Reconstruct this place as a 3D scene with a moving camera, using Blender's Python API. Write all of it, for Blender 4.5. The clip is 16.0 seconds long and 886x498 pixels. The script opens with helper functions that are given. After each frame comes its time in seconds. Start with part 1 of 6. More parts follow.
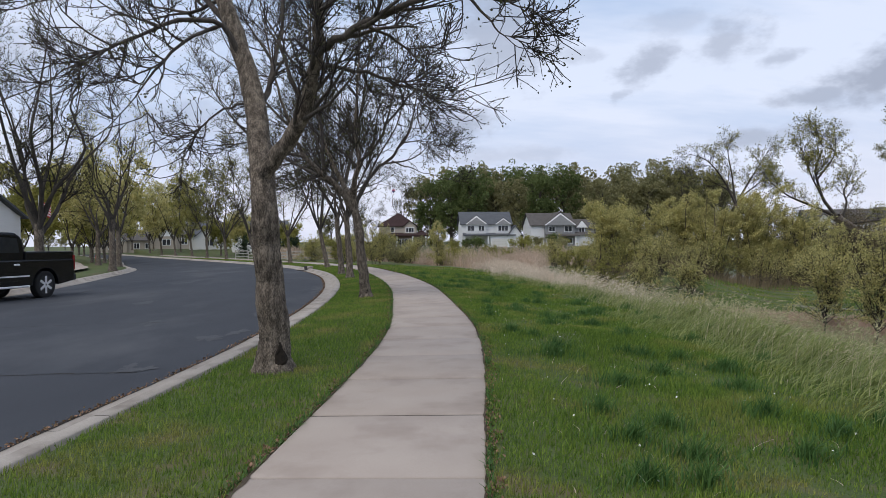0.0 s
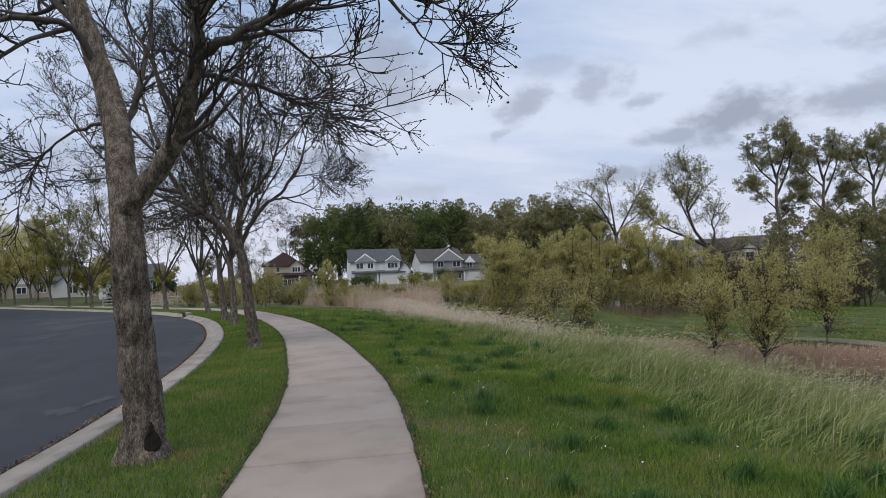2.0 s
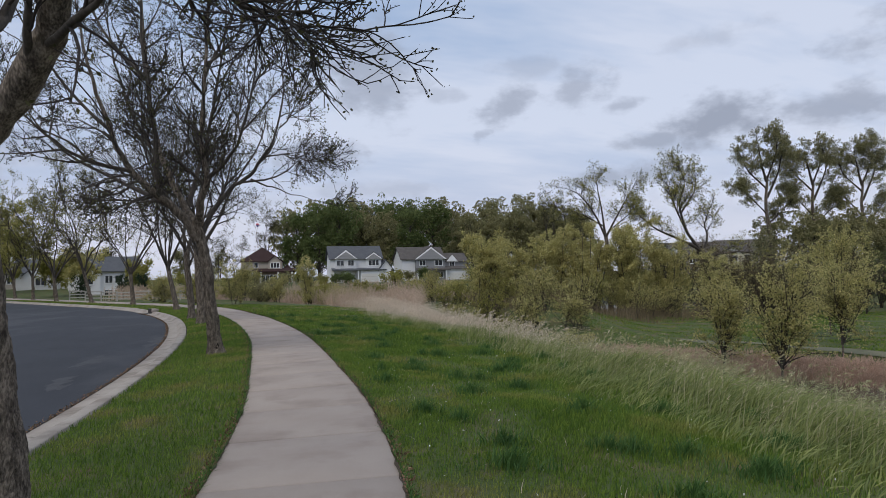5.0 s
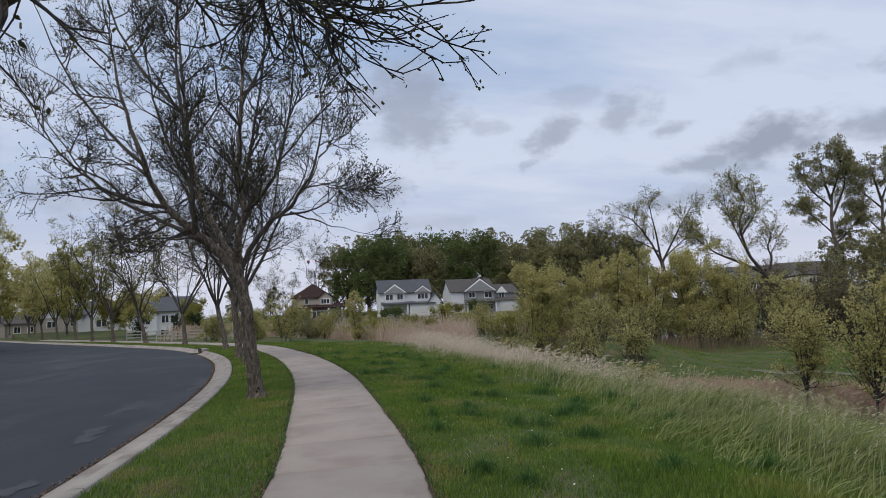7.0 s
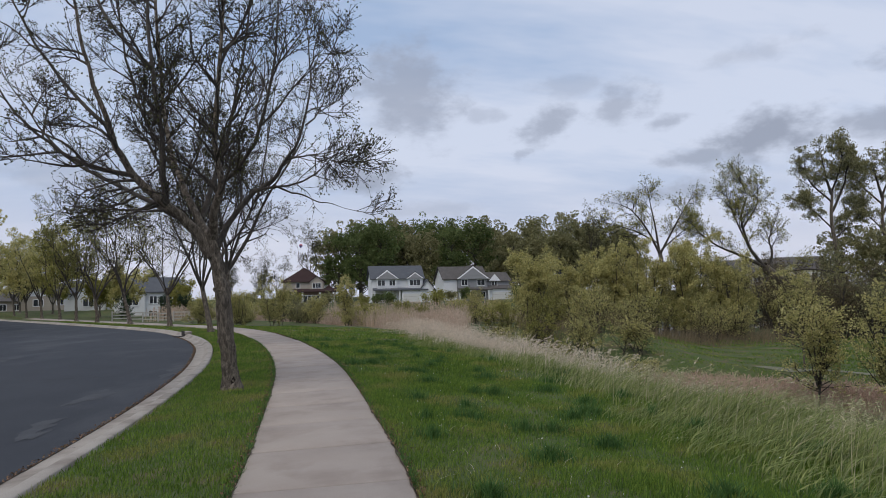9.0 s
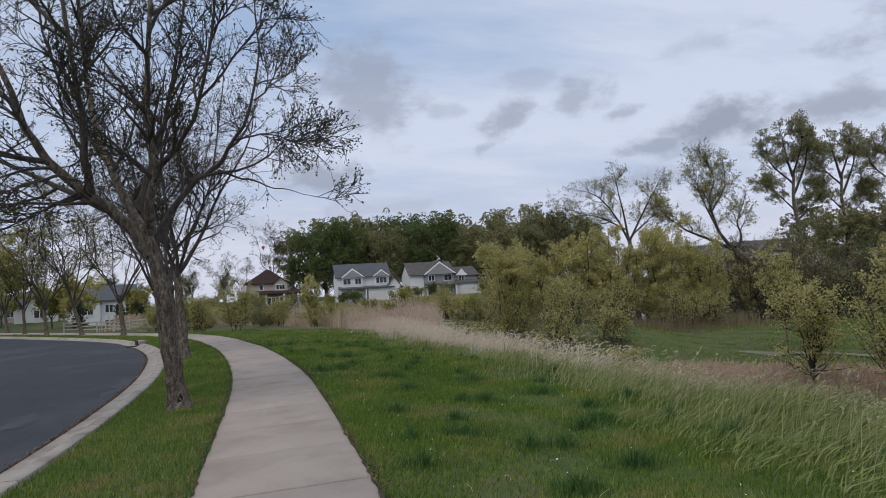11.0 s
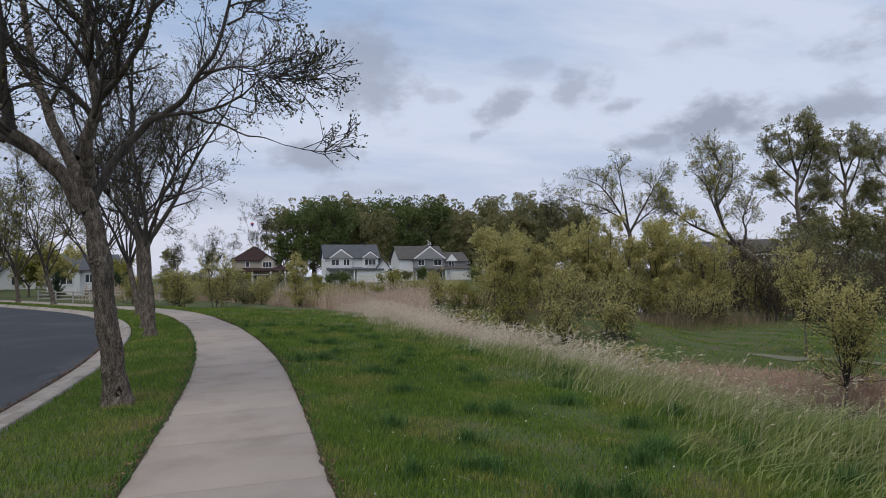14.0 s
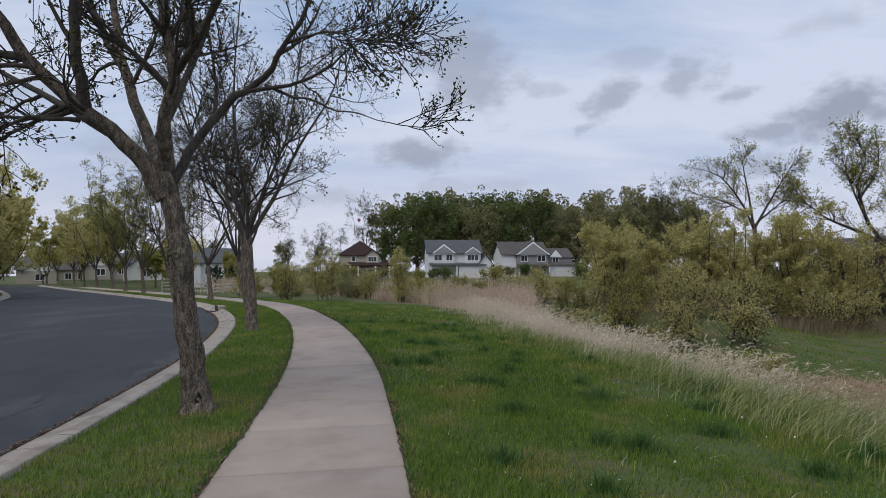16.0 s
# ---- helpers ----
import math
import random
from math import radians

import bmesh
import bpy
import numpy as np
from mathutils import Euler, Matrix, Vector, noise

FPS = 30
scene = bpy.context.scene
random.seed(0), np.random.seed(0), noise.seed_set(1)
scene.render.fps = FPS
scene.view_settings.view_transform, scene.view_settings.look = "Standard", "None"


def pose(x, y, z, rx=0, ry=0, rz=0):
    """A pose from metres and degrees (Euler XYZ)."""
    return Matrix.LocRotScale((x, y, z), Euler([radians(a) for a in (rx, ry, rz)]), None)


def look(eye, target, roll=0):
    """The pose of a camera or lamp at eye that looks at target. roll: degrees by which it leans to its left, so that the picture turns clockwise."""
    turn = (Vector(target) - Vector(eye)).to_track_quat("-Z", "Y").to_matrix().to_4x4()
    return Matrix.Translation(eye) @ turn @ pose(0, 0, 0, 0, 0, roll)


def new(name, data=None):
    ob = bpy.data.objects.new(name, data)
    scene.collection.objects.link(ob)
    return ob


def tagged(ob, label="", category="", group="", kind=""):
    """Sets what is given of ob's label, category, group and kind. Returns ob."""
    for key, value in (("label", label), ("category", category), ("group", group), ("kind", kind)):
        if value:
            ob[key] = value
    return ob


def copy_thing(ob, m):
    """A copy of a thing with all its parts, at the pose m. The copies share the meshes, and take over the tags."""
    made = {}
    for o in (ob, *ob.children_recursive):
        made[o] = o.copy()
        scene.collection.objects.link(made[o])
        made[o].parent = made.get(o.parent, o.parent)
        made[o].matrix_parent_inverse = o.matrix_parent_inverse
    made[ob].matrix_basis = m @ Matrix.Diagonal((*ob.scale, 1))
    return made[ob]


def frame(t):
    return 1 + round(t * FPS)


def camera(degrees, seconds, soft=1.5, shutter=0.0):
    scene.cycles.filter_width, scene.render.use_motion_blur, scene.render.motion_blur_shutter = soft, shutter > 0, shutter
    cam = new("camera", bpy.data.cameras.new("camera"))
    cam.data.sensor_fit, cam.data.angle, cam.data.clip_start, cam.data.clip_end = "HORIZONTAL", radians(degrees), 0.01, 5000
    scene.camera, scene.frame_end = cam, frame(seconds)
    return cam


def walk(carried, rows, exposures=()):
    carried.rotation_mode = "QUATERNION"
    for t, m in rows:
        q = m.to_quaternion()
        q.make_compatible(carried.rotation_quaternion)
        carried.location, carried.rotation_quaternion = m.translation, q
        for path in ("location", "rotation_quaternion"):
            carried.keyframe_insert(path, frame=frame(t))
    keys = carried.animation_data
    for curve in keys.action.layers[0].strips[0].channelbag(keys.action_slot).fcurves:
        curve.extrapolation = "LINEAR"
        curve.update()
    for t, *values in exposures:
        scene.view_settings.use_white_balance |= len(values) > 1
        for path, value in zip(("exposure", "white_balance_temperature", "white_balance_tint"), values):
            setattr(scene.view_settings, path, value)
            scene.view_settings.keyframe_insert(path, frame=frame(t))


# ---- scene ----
cam = camera(68.1, 16.0, soft=0.8)
PATH = [
    (0, (0.065, 0.076, 1.455), (0.047, 2.076, 1.441), -0.3),
    (0.5, (-0.102, 0.363, 1.502), (0.018, 2.359, 1.465), -1.2),
    (1, (-0.093, 0.714, 1.535), (-0.026, 2.712, 1.567), -0.1),
    (1.5, (-0.15, 1.068, 1.505), (0.004, 3.061, 1.57), -0.9),
    (2, (-0.201, 1.276, 1.541), (0.123, 3.247, 1.632), -2.1),
    (2.5, (-0.119, 1.569, 1.57), (0.049, 3.555, 1.729), -2.2),
    (3, (-0.167, 1.931, 1.55), (0.007, 3.917, 1.709), -0.7),
    (3.5, (-0.222, 2.238, 1.549), (0.193, 4.192, 1.649), -2.2),
    (3.7, (-0.198, 2.389, 1.536), (0.239, 4.34, 1.591), -2.6),
    (5.8, (-0.116, 4.094, 1.581), (0.237, 6.056, 1.745), -0.5),
    (6, (-0.142, 4.182, 1.593), (0.367, 6.106, 1.791), -1.8),
    (6.5, (-0.11, 4.273, 1.577), (0.42, 6.194, 1.743), -2.2),
    (7, (0.009, 4.595, 1.584), (0.247, 6.572, 1.772), -2.5),
    (7.5, (-0.069, 4.987, 1.605), (0.301, 6.945, 1.782), -2.8),
    (8, (-0.064, 5.156, 1.608), (0.314, 7.115, 1.742), -2.1),
    (8.2, (-0.006, 5.287, 1.624), (0.243, 7.266, 1.768), -1.4),
    (10.3, (0.097, 6.945, 1.505), (0.394, 8.917, 1.668), -1.4),
    (10.5, (0.054, 7.099, 1.521), (0.379, 9.064, 1.705), -2.4),
    (11, (0.082, 7.456, 1.568), (0.446, 9.418, 1.7), -3.5),
    (11.5, (0.112, 7.819, 1.529), (0.423, 9.79, 1.655), -0.9),
    (12, (0.111, 8.276, 1.546), (0.722, 10.177, 1.657), -1.8),
    (12.5, (0.095, 8.464, 1.509), (0.658, 10.381, 1.595), -0.5),
    (13, (0.201, 8.863, 1.559), (0.556, 10.827, 1.686), 0.0),
    (13.5, (0.145, 9.26, 1.559), (0.66, 11.188, 1.684), -0.7),
    (14, (0.178, 9.591, 1.536), (0.572, 11.55, 1.623), -0.9),
    (14.5, (0.246, 9.995, 1.544), (0.559, 11.97, 1.576), 1.6),
    (15, (0.161, 10.32, 1.545), (0.599, 12.269, 1.637), -1.9),
    (15.5, (0.217, 10.66, 1.565), (0.445, 12.644, 1.662), -3.2),
    (16, (0.258, 10.98, 1.559), (0.343, 12.977, 1.636), -0.2),
]
walk(cam, [(t, look(eye, target, roll)) for t, eye, target, roll in PATH], exposures=[(0, 0.28), (0.8, 0.25), (2.2, 0.1), (4.0, 0.02), (16, 0.0)])

# ---- world, sun, exposure ----
SUN_ELEV, SUN_ROT = 58.0, 215.0
world = bpy.data.worlds.new("world")
scene.world = world
world.use_nodes = True
wn, wl = world.node_tree.nodes, world.node_tree.links
wn.clear()


def wnode(kind, **kw):
    n = wn.new(kind)
    for k, v in kw.items():
        n.inputs[k].default_value = v
    return n


w_out = wn.new("ShaderNodeOutputWorld")
w_bg = wnode("ShaderNodeBackground", Strength=0.1)
w_sky = wn.new("ShaderNodeTexSky")
w_sky.sky_type, w_sky.sun_disc = "NISHITA", False
w_sky.sun_elevation, w_sky.sun_rotation = radians(SUN_ELEV), radians(SUN_ROT)
w_co = wn.new("ShaderNodeTexCoord")
w_sep = wn.new("ShaderNodeSeparateXYZ")
wl.new(w_co.outputs["Generated"], w_sep.inputs[0])
# a cloud sheet: the direction is projected on a flat layer overhead
w_h = wn.new("ShaderNodeMath")
w_h.operation = "ADD"
w_h.inputs[1].default_value = 0.3
wl.new(w_sep.outputs["Z"], w_h.inputs[0])
w_hm = wn.new("ShaderNodeMath")
w_hm.operation = "MAXIMUM"
w_hm.inputs[1].default_value = 0.05
wl.new(w_h.outputs[0], w_hm.inputs[0])
w_div = wn.new("ShaderNodeVectorMath")
w_div.operation = "DIVIDE"
w_comb = wn.new("ShaderNodeCombineXYZ")
for i in range(3):
    wl.new(w_hm.outputs[0], w_comb.inputs[i])
wl.new(w_co.outputs["Generated"], w_div.inputs[0])
wl.new(w_comb.outputs[0], w_div.inputs[1])


def wramp(source, stops, detail, scale, rough, offset=0.0, stretch=(1, 1, 1)):
    m = wn.new("ShaderNodeMapping")
    m.inputs["Location"].default_value = (offset, offset * 0.7, 0)
    m.inputs["Scale"].default_value = stretch
    wl.new(source, m.inputs["Vector"])
    n = wnode("ShaderNodeTexNoise", Scale=scale, Detail=detail, Roughness=rough)
    wl.new(m.outputs[0], n.inputs["Vector"])
    r = wn.new("ShaderNodeValToRGB")
    while len(r.color_ramp.elements) < len(stops):
        r.color_ramp.elements.new(0.5)
    for e, (p, c) in zip(r.color_ramp.elements, stops):
        e.position, e.color = p, (*c, 1)
    wl.new(n.outputs["Fac"], r.inputs[0])
    return r


veil = wramp(w_div.outputs[0], [(0.34, (3.9, 5.1, 7.3)), (0.62, (6.7, 7.3, 8.8))], 5, 1.5, 0.6, 3.1, (0.6, 1.7, 1))
w_mix = wn.new("ShaderNodeMixRGB")
w_mix.inputs[0].default_value = 0.88
wl.new(w_sky.outputs[0], w_mix.inputs[1])
wl.new(veil.outputs[0], w_mix.inputs[2])


def wmath(op, *args):
    n = wn.new("ShaderNodeMath")
    n.operation = op
    for i, v in enumerate(args):
        if isinstance(v, (int, float)):
            n.inputs[i].default_value = v
        else:
            wl.new(v, n.inputs[i])
    return n.outputs[0]


# grey scud clouds under the sheet: bearing and height (degrees), half width, half height, weight, tilt
CLOUDS = [(4.7, 17.9, 4.6, 3.6, 0.75, -20), (16.8, 14.4, 2.7, 1.5, 0.75, 20), (22.6, 15.6, 2.8, 1.8, 0.65, 15), (26.5, 14.0, 1.6, 0.6, 0.6, 5),
          (33.6, 11.8, 4.4, 1.9, 1.0, 3), (28.8, 11.0, 3.0, 0.7, 0.8, 4), (42.5, 12.2, 4.5, 1.3, 0.8, 3), (0.8, 10.4, 3.8, 1.3, 0.85, 3), (24.0, 8.1, 3.0, 0.8, 0.7, 2),
          (28.6, 8.3, 2.4, 0.9, 0.7, 4), (14.8, 12.2, 0.9, 0.6, 0.5, 20), (11.0, 15.6, 1.8, 0.7, 0.4, 0), (18.6, 17.6, 3.5, 1.0, 0.35, 0), (6.0, 7.6, 5.5, 0.8, 0.35, 0), (-8.0, 6.8, 4.0, 0.9, 0.4, 0),
          (48.0, 17.0, 5.0, 1.8, 0.7, 0), (-22.0, 10.0, 5.0, 1.6, 0.4, 0), (34.0, 18.5, 3.5, 0.9, 0.35, 6), (-35.0, 14.0, 6.0, 2.0, 0.5, 0), (60.0, 12.0, 6.0, 2.0, 0.7, 0)]
w_az = wmath("MULTIPLY", wmath("ARCTAN2", w_sep.outputs["X"], w_sep.outputs["Y"]), 57.2958)
w_el = wmath("MULTIPLY", wmath("ARCSINE", w_sep.outputs["Z"]), 57.2958)
w_fr = wn.new("ShaderNodeVectorMath")
w_fr.operation = "MULTIPLY"
w_fr.inputs[1].default_value = (1, 1, 1.8)
wl.new(w_co.outputs["Generated"], w_fr.inputs[0])
frays = []
for off, sc in ((0.0, 17.0), (7.3, 17.0)):
    n = wnode("ShaderNodeTexNoise", Scale=sc, Detail=4.0, Roughness=0.58)
    m = wn.new("ShaderNodeMapping")
    m.inputs["Location"].default_value = (off, off, off)
    wl.new(w_fr.outputs[0], m.inputs[0])
    wl.new(m.outputs[0], n.inputs["Vector"])
    frays.append(n.outputs["Fac"])
w_edge = wmath("MULTIPLY", wmath("SUBTRACT", frays[0], 0.5), 2.6)
w_az2 = wmath("ADD", w_az, wmath("MULTIPLY", wmath("SUBTRACT", frays[1], 0.5), 5.0))
cover = None
for az, el, hw, hh, wt, tilt in CLOUDS:
    c, si = math.cos(radians(tilt)), math.sin(radians(tilt))
    dx, dy = wmath("SUBTRACT", w_az2, az), wmath("SUBTRACT", w_el, el)
    u = wmath("DIVIDE", wmath("ADD", wmath("MULTIPLY", dx, c), wmath("MULTIPLY", dy, si)), hw)
    v = wmath("DIVIDE", wmath("SUBTRACT", wmath("MULTIPLY", dy, c), wmath("MULTIPLY", dx, si)), hh)
    d = wmath("ADD", wmath("SQRT", wmath("ADD", wmath("MULTIPLY", u, u), wmath("MULTIPLY", v, v))), w_edge)
    mr = wn.new("ShaderNodeMapRange")
    mr.interpolation_type = "SMOOTHSTEP"
    mr.inputs["From Min"].default_value, mr.inputs["From Max"].default_value = 1.4, 0.25
    mr.inputs["To Max"].default_value = wt
    wl.new(d, mr.inputs["Value"])
    cover = mr.outputs[0] if cover is None else wmath("MAXIMUM", cover, mr.outputs[0])
w_mix2 = wn.new("ShaderNodeMixRGB")
w_mix2.inputs[2].default_value = (3.2, 3.6, 4.6, 1)
wl.new(wmath("MULTIPLY", cover, 0.95), w_mix2.inputs[0])
w_low = wn.new("ShaderNodeMapRange")
w_low.interpolation_type = "SMOOTHSTEP"
w_low.inputs["From Min"].default_value, w_low.inputs["From Max"].default_value = 15.0, 2.0
w_low.inputs["To Max"].default_value = 0.75
wl.new(w_el, w_low.inputs["Value"])
w_haze = wn.new("ShaderNodeMixRGB")
w_haze.inputs[2].default_value = (6.7, 6.8, 7.9, 1)
wl.new(w_low.outputs[0], w_haze.inputs[0])
wl.new(w_mix.outputs[0], w_haze.inputs[1])
wl.new(w_haze.outputs[0], w_mix2.inputs[1])
wl.new(w_mix2.outputs[0], w_bg.inputs["Color"])
wl.new(w_bg.outputs[0], w_out.inputs["Surface"])

sun = new("sun", bpy.data.lights.new("sun", "SUN"))
sun.data.energy, sun.data.angle, sun.data.color = 1.5, radians(40), (1.0, 0.93, 0.82)
_el, _az = radians(SUN_ELEV), radians(SUN_ROT)
sun.matrix_world = look((math.sin(_az) * 50, math.cos(_az) * 50, math.tan(_el) * 50), (0, 0, 0))

# ---- materials ----


def rgb(c):
    return (*c, 1.0)


def material(name, colours, rough=0.85, scale=4.0, fine=40.0, bump=0.3, depth=0.01, metal=0.0, spread=0.35, island=0.0, piece=0.0,
             stretch=(1, 1, 1), spec=0.3, translucent=0.0, stain=None, stain_scale=0.6):
    """Two colours mixed by a coarse and a fine noise, with fine relief; island and piece vary single leaves or single pieces."""
    m = bpy.data.materials.new(name)
    m.use_nodes = True
    n, l = m.node_tree.nodes, m.node_tree.links
    b = n["Principled BSDF"]
    b.inputs["Roughness"].default_value, b.inputs["Metallic"].default_value = rough, metal
    b.inputs["Specular IOR Level"].default_value = spec
    co = n.new("ShaderNodeTexCoord")
    mp = n.new("ShaderNodeMapping")
    mp.inputs["Scale"].default_value = stretch
    l.new(co.outputs["Object"], mp.inputs[0])
    n1 = n.new("ShaderNodeTexNoise")
    n1.inputs["Scale"].default_value, n1.inputs["Detail"].default_value = scale, 3
    n2 = n.new("ShaderNodeTexNoise")
    n2.inputs["Scale"].default_value, n2.inputs["Detail"].default_value = fine, 2
    l.new(mp.outputs[0], n1.inputs["Vector"])
    l.new(mp.outputs[0], n2.inputs["Vector"])
    add = n.new("ShaderNodeMath")
    add.operation = "MULTIPLY_ADD"
    add.inputs[1].default_value = 0.5
    l.new(n2.outputs["Fac"], add.inputs[0])
    half = n.new("ShaderNodeMath")
    half.operation = "MULTIPLY"
    half.inputs[1].default_value = 0.5
    l.new(n1.outputs["Fac"], half.inputs[0])
    l.new(half.outputs[0], add.inputs[2])
    ramp = n.new("ShaderNodeValToRGB")
    e = ramp.color_ramp.elements
    e[0].position, e[1].position = 0.5 - spread / 2, 0.5 + spread / 2
    e[0].color, e[1].color = rgb(colours[0]), rgb(colours[-1])
    for i, c in enumerate(colours[1:-1]):
        x = e.new(0.5 - spread / 2 + spread * (i + 1) / (len(colours) - 1))
        x.color = rgb(c)
    l.new(add.outputs[0], ramp.inputs[0])
    col = ramp.outputs[0]
    if stain:
        n3 = n.new("ShaderNodeTexNoise")
        n3.inputs["Scale"].default_value, n3.inputs["Detail"].default_value, n3.inputs["Roughness"].default_value = stain_scale, 5, 0.6
        l.new(mp.outputs[0], n3.inputs["Vector"])
        r3 = n.new("ShaderNodeValToRGB")
        r3.color_ramp.elements[0].position, r3.color_ramp.elements[1].position = 0.5, 0.68
        r3.color_ramp.elements[0].color, r3.color_ramp.elements[1].color = (0, 0, 0, 1), (1, 1, 1, 1)
        l.new(n3.outputs["Fac"], r3.inputs[0])
        mx = n.new("ShaderNodeMixRGB")
        mx.inputs[2].default_value = rgb(stain)
        l.new(r3.outputs[0], mx.inputs[0])
        l.new(col, mx.inputs[1])
        col = mx.outputs[0]
    if island or piece:
        src = n.new("ShaderNodeNewGeometry").outputs["Random Per Island"] if island else n.new("ShaderNodeObjectInfo").outputs["Random"]
        amt = island or piece
        mr = n.new("ShaderNodeMapRange")
        mr.inputs["To Min"].default_value, mr.inputs["To Max"].default_value = 1 - amt, 1 + amt
        l.new(src, mr.inputs["Value"])
        hs = n.new("ShaderNodeHueSaturation")
        l.new(mr.outputs[0], hs.inputs["Value"])
        if island:
            hr = n.new("ShaderNodeMapRange")
            hr.inputs["To Min"].default_value, hr.inputs["To Max"].default_value = 0.5 + 0.03 * amt, 0.5 - 0.06 * amt
            l.new(src, hr.inputs["Value"])
            l.new(hr.outputs[0], hs.inputs["Hue"])
        l.new(col, hs.inputs["Color"])
        col = hs.outputs[0]
    l.new(col, b.inputs["Base Color"])
    if bump:
        bp = n.new("ShaderNodeBump")
        bp.inputs["Strength"].default_value, bp.inputs["Distance"].default_value = bump, depth
        l.new(add.outputs[0], bp.inputs["Height"])
        l.new(bp.outputs[0], b.inputs["Normal"])
    if translucent:
        tr = n.new("ShaderNodeBsdfTranslucent")
        l.new(col, tr.inputs["Color"])
        ms = n.new("ShaderNodeMixShader")
        ms.inputs[0].default_value = translucent
        out = n["Material Output"]
        l.new(b.outputs[0], ms.inputs[1])
        l.new(tr.outputs[0], ms.inputs[2])
        l.new(ms.outputs[0], out.inputs["Surface"])
    return m


M = {}
M["ground"] = material("soil_and_turf", [(0.04, 0.062, 0.016), (0.062, 0.088, 0.024), (0.095, 0.095, 0.042)], 0.95, 0.9, 30, 0.6, 0.03, stain=(0.12, 0.092, 0.052), stain_scale=1.4)
M["asphalt"] = material("asphalt", [(0.029, 0.032, 0.040), (0.043, 0.047, 0.056)], 0.88, 1.2, 180, 0.5, 0.006, stain=(0.064, 0.067, 0.075), stain_scale=0.4, stretch=(1, 0.4, 1))
M["patch"] = material("worn_asphalt", [(0.05, 0.053, 0.06), (0.075, 0.078, 0.085)], 0.9, 3, 150, 0.5, 0.006)
M["concrete"] = material("sidewalk_concrete", [(0.298, 0.248, 0.213), (0.365, 0.313, 0.271)], 0.9, 1.5, 120, 0.35, 0.004, piece=0.05, stain=(0.268, 0.221, 0.19), stain_scale=1.3)
M["kerb"] = material("kerb_concrete", [(0.27, 0.24, 0.21), (0.37, 0.335, 0.295)], 0.9, 2.5, 90, 0.5, 0.006, piece=0.08, stain=(0.2, 0.17, 0.145), stain_scale=1.3)
M["bark"] = material("ash_bark", [(0.04, 0.032, 0.025), (0.12, 0.098, 0.077), (0.26, 0.215, 0.17)], 0.95, 17, 85, 1.0, 0.03, stretch=(1, 1, 0.38), spread=0.26)
# near-black: painted shade of the trunk hollows, also slab joints and road cracks
M["dark_fill"] = material("hollow_shade_and_joints", [(0.012, 0.009, 0.007), (0.03, 0.022, 0.015)], 0.95, 8, 40, 0.5, 0.01)
M["limb"] = material("limb_bark", [(0.035, 0.03, 0.026), (0.098, 0.083, 0.07)], 0.9, 8, 50, 0.6, 0.01, stretch=(1, 1, 0.4))
M["brush"] = material("brown_brush", [(0.15, 0.12, 0.07), (0.28, 0.225, 0.14)], 0.9, 0.4, 6, 0, island=0.35, translucent=0.3)
M["twig"] = material("twig_bark", [(0.02, 0.016, 0.015), (0.047, 0.038, 0.035)], 0.85, 5, 30, 0)
M["bud"] = material("opening_buds", [(0.035, 0.032, 0.015), (0.10, 0.105, 0.04)], 0.8, 3, 20, 0, island=0.4, translucent=0.3)
M["leaf_yellow"] = material("young_willow_leaves", [(0.39, 0.365, 0.13), (0.52, 0.485, 0.20)], 0.7, 0.6, 9, 0, island=0.3, translucent=0.45)
M["leaf_spring"] = material("spring_leaves", [(0.22, 0.225, 0.05), (0.34, 0.32, 0.09)], 0.7, 0.6, 9, 0, island=0.3, translucent=0.45)
M["leaf_brown"] = material("brown_brush_leaves", [(0.10, 0.082, 0.045), (0.19, 0.16, 0.08)], 0.85, 0.4, 6, 0, island=0.4, translucent=0.3)
M["bud_green"] = material("pale_green_buds", [(0.12, 0.125, 0.035), (0.22, 0.215, 0.065)], 0.8, 3, 20, 0, island=0.4, translucent=0.4)
M["leaf_dark"] = material("wood_leaves", [(0.085, 0.125, 0.04), (0.16, 0.195, 0.07)], 0.8, 0.10, 3, 0, island=0.35, translucent=0.45)
# olive, lightened further to put distance haze into the leaf colour
M["leaf_wood2"] = material("olive_hazed_wood_leaves", [(0.20, 0.20, 0.09), (0.30, 0.285, 0.14)], 0.8, 0.12, 3, 0, island=0.35, translucent=0.45)
M["leaf_evergreen"] = material("evergreen_needles", [(0.02, 0.04, 0.018), (0.045, 0.075, 0.03)], 0.8, 0.5, 9, 0, island=0.35, translucent=0.2)
M["lawn"] = material("lawn_grass", [(0.093, 0.168, 0.024), (0.172, 0.268, 0.043)], 0.7, 0.7, 6, 0, island=0.4, translucent=0.4, stain=(0.26, 0.25, 0.075), stain_scale=0.7)
M["tuft"] = material("dark_grass_tuft", [(0.05, 0.118, 0.03), (0.088, 0.18, 0.045)], 0.65, 0.7, 6, 0, island=0.35, translucent=0.35)
M["tall"] = material("tall_grass", [(0.165, 0.212, 0.062), (0.285, 0.33, 0.12)], 0.65, 0.6, 6, 0, island=0.35, translucent=0.4)
M["straw"] = material("dead_straw", [(0.60, 0.50, 0.38), (0.80, 0.70, 0.57)], 0.8, 0.6, 6, 0, island=0.25, translucent=0.4)
M["dry"] = material("half_dry_stalks", [(0.34, 0.335, 0.17), (0.52, 0.48, 0.30)], 0.8, 0.6, 6, 0, island=0.3, translucent=0.4)
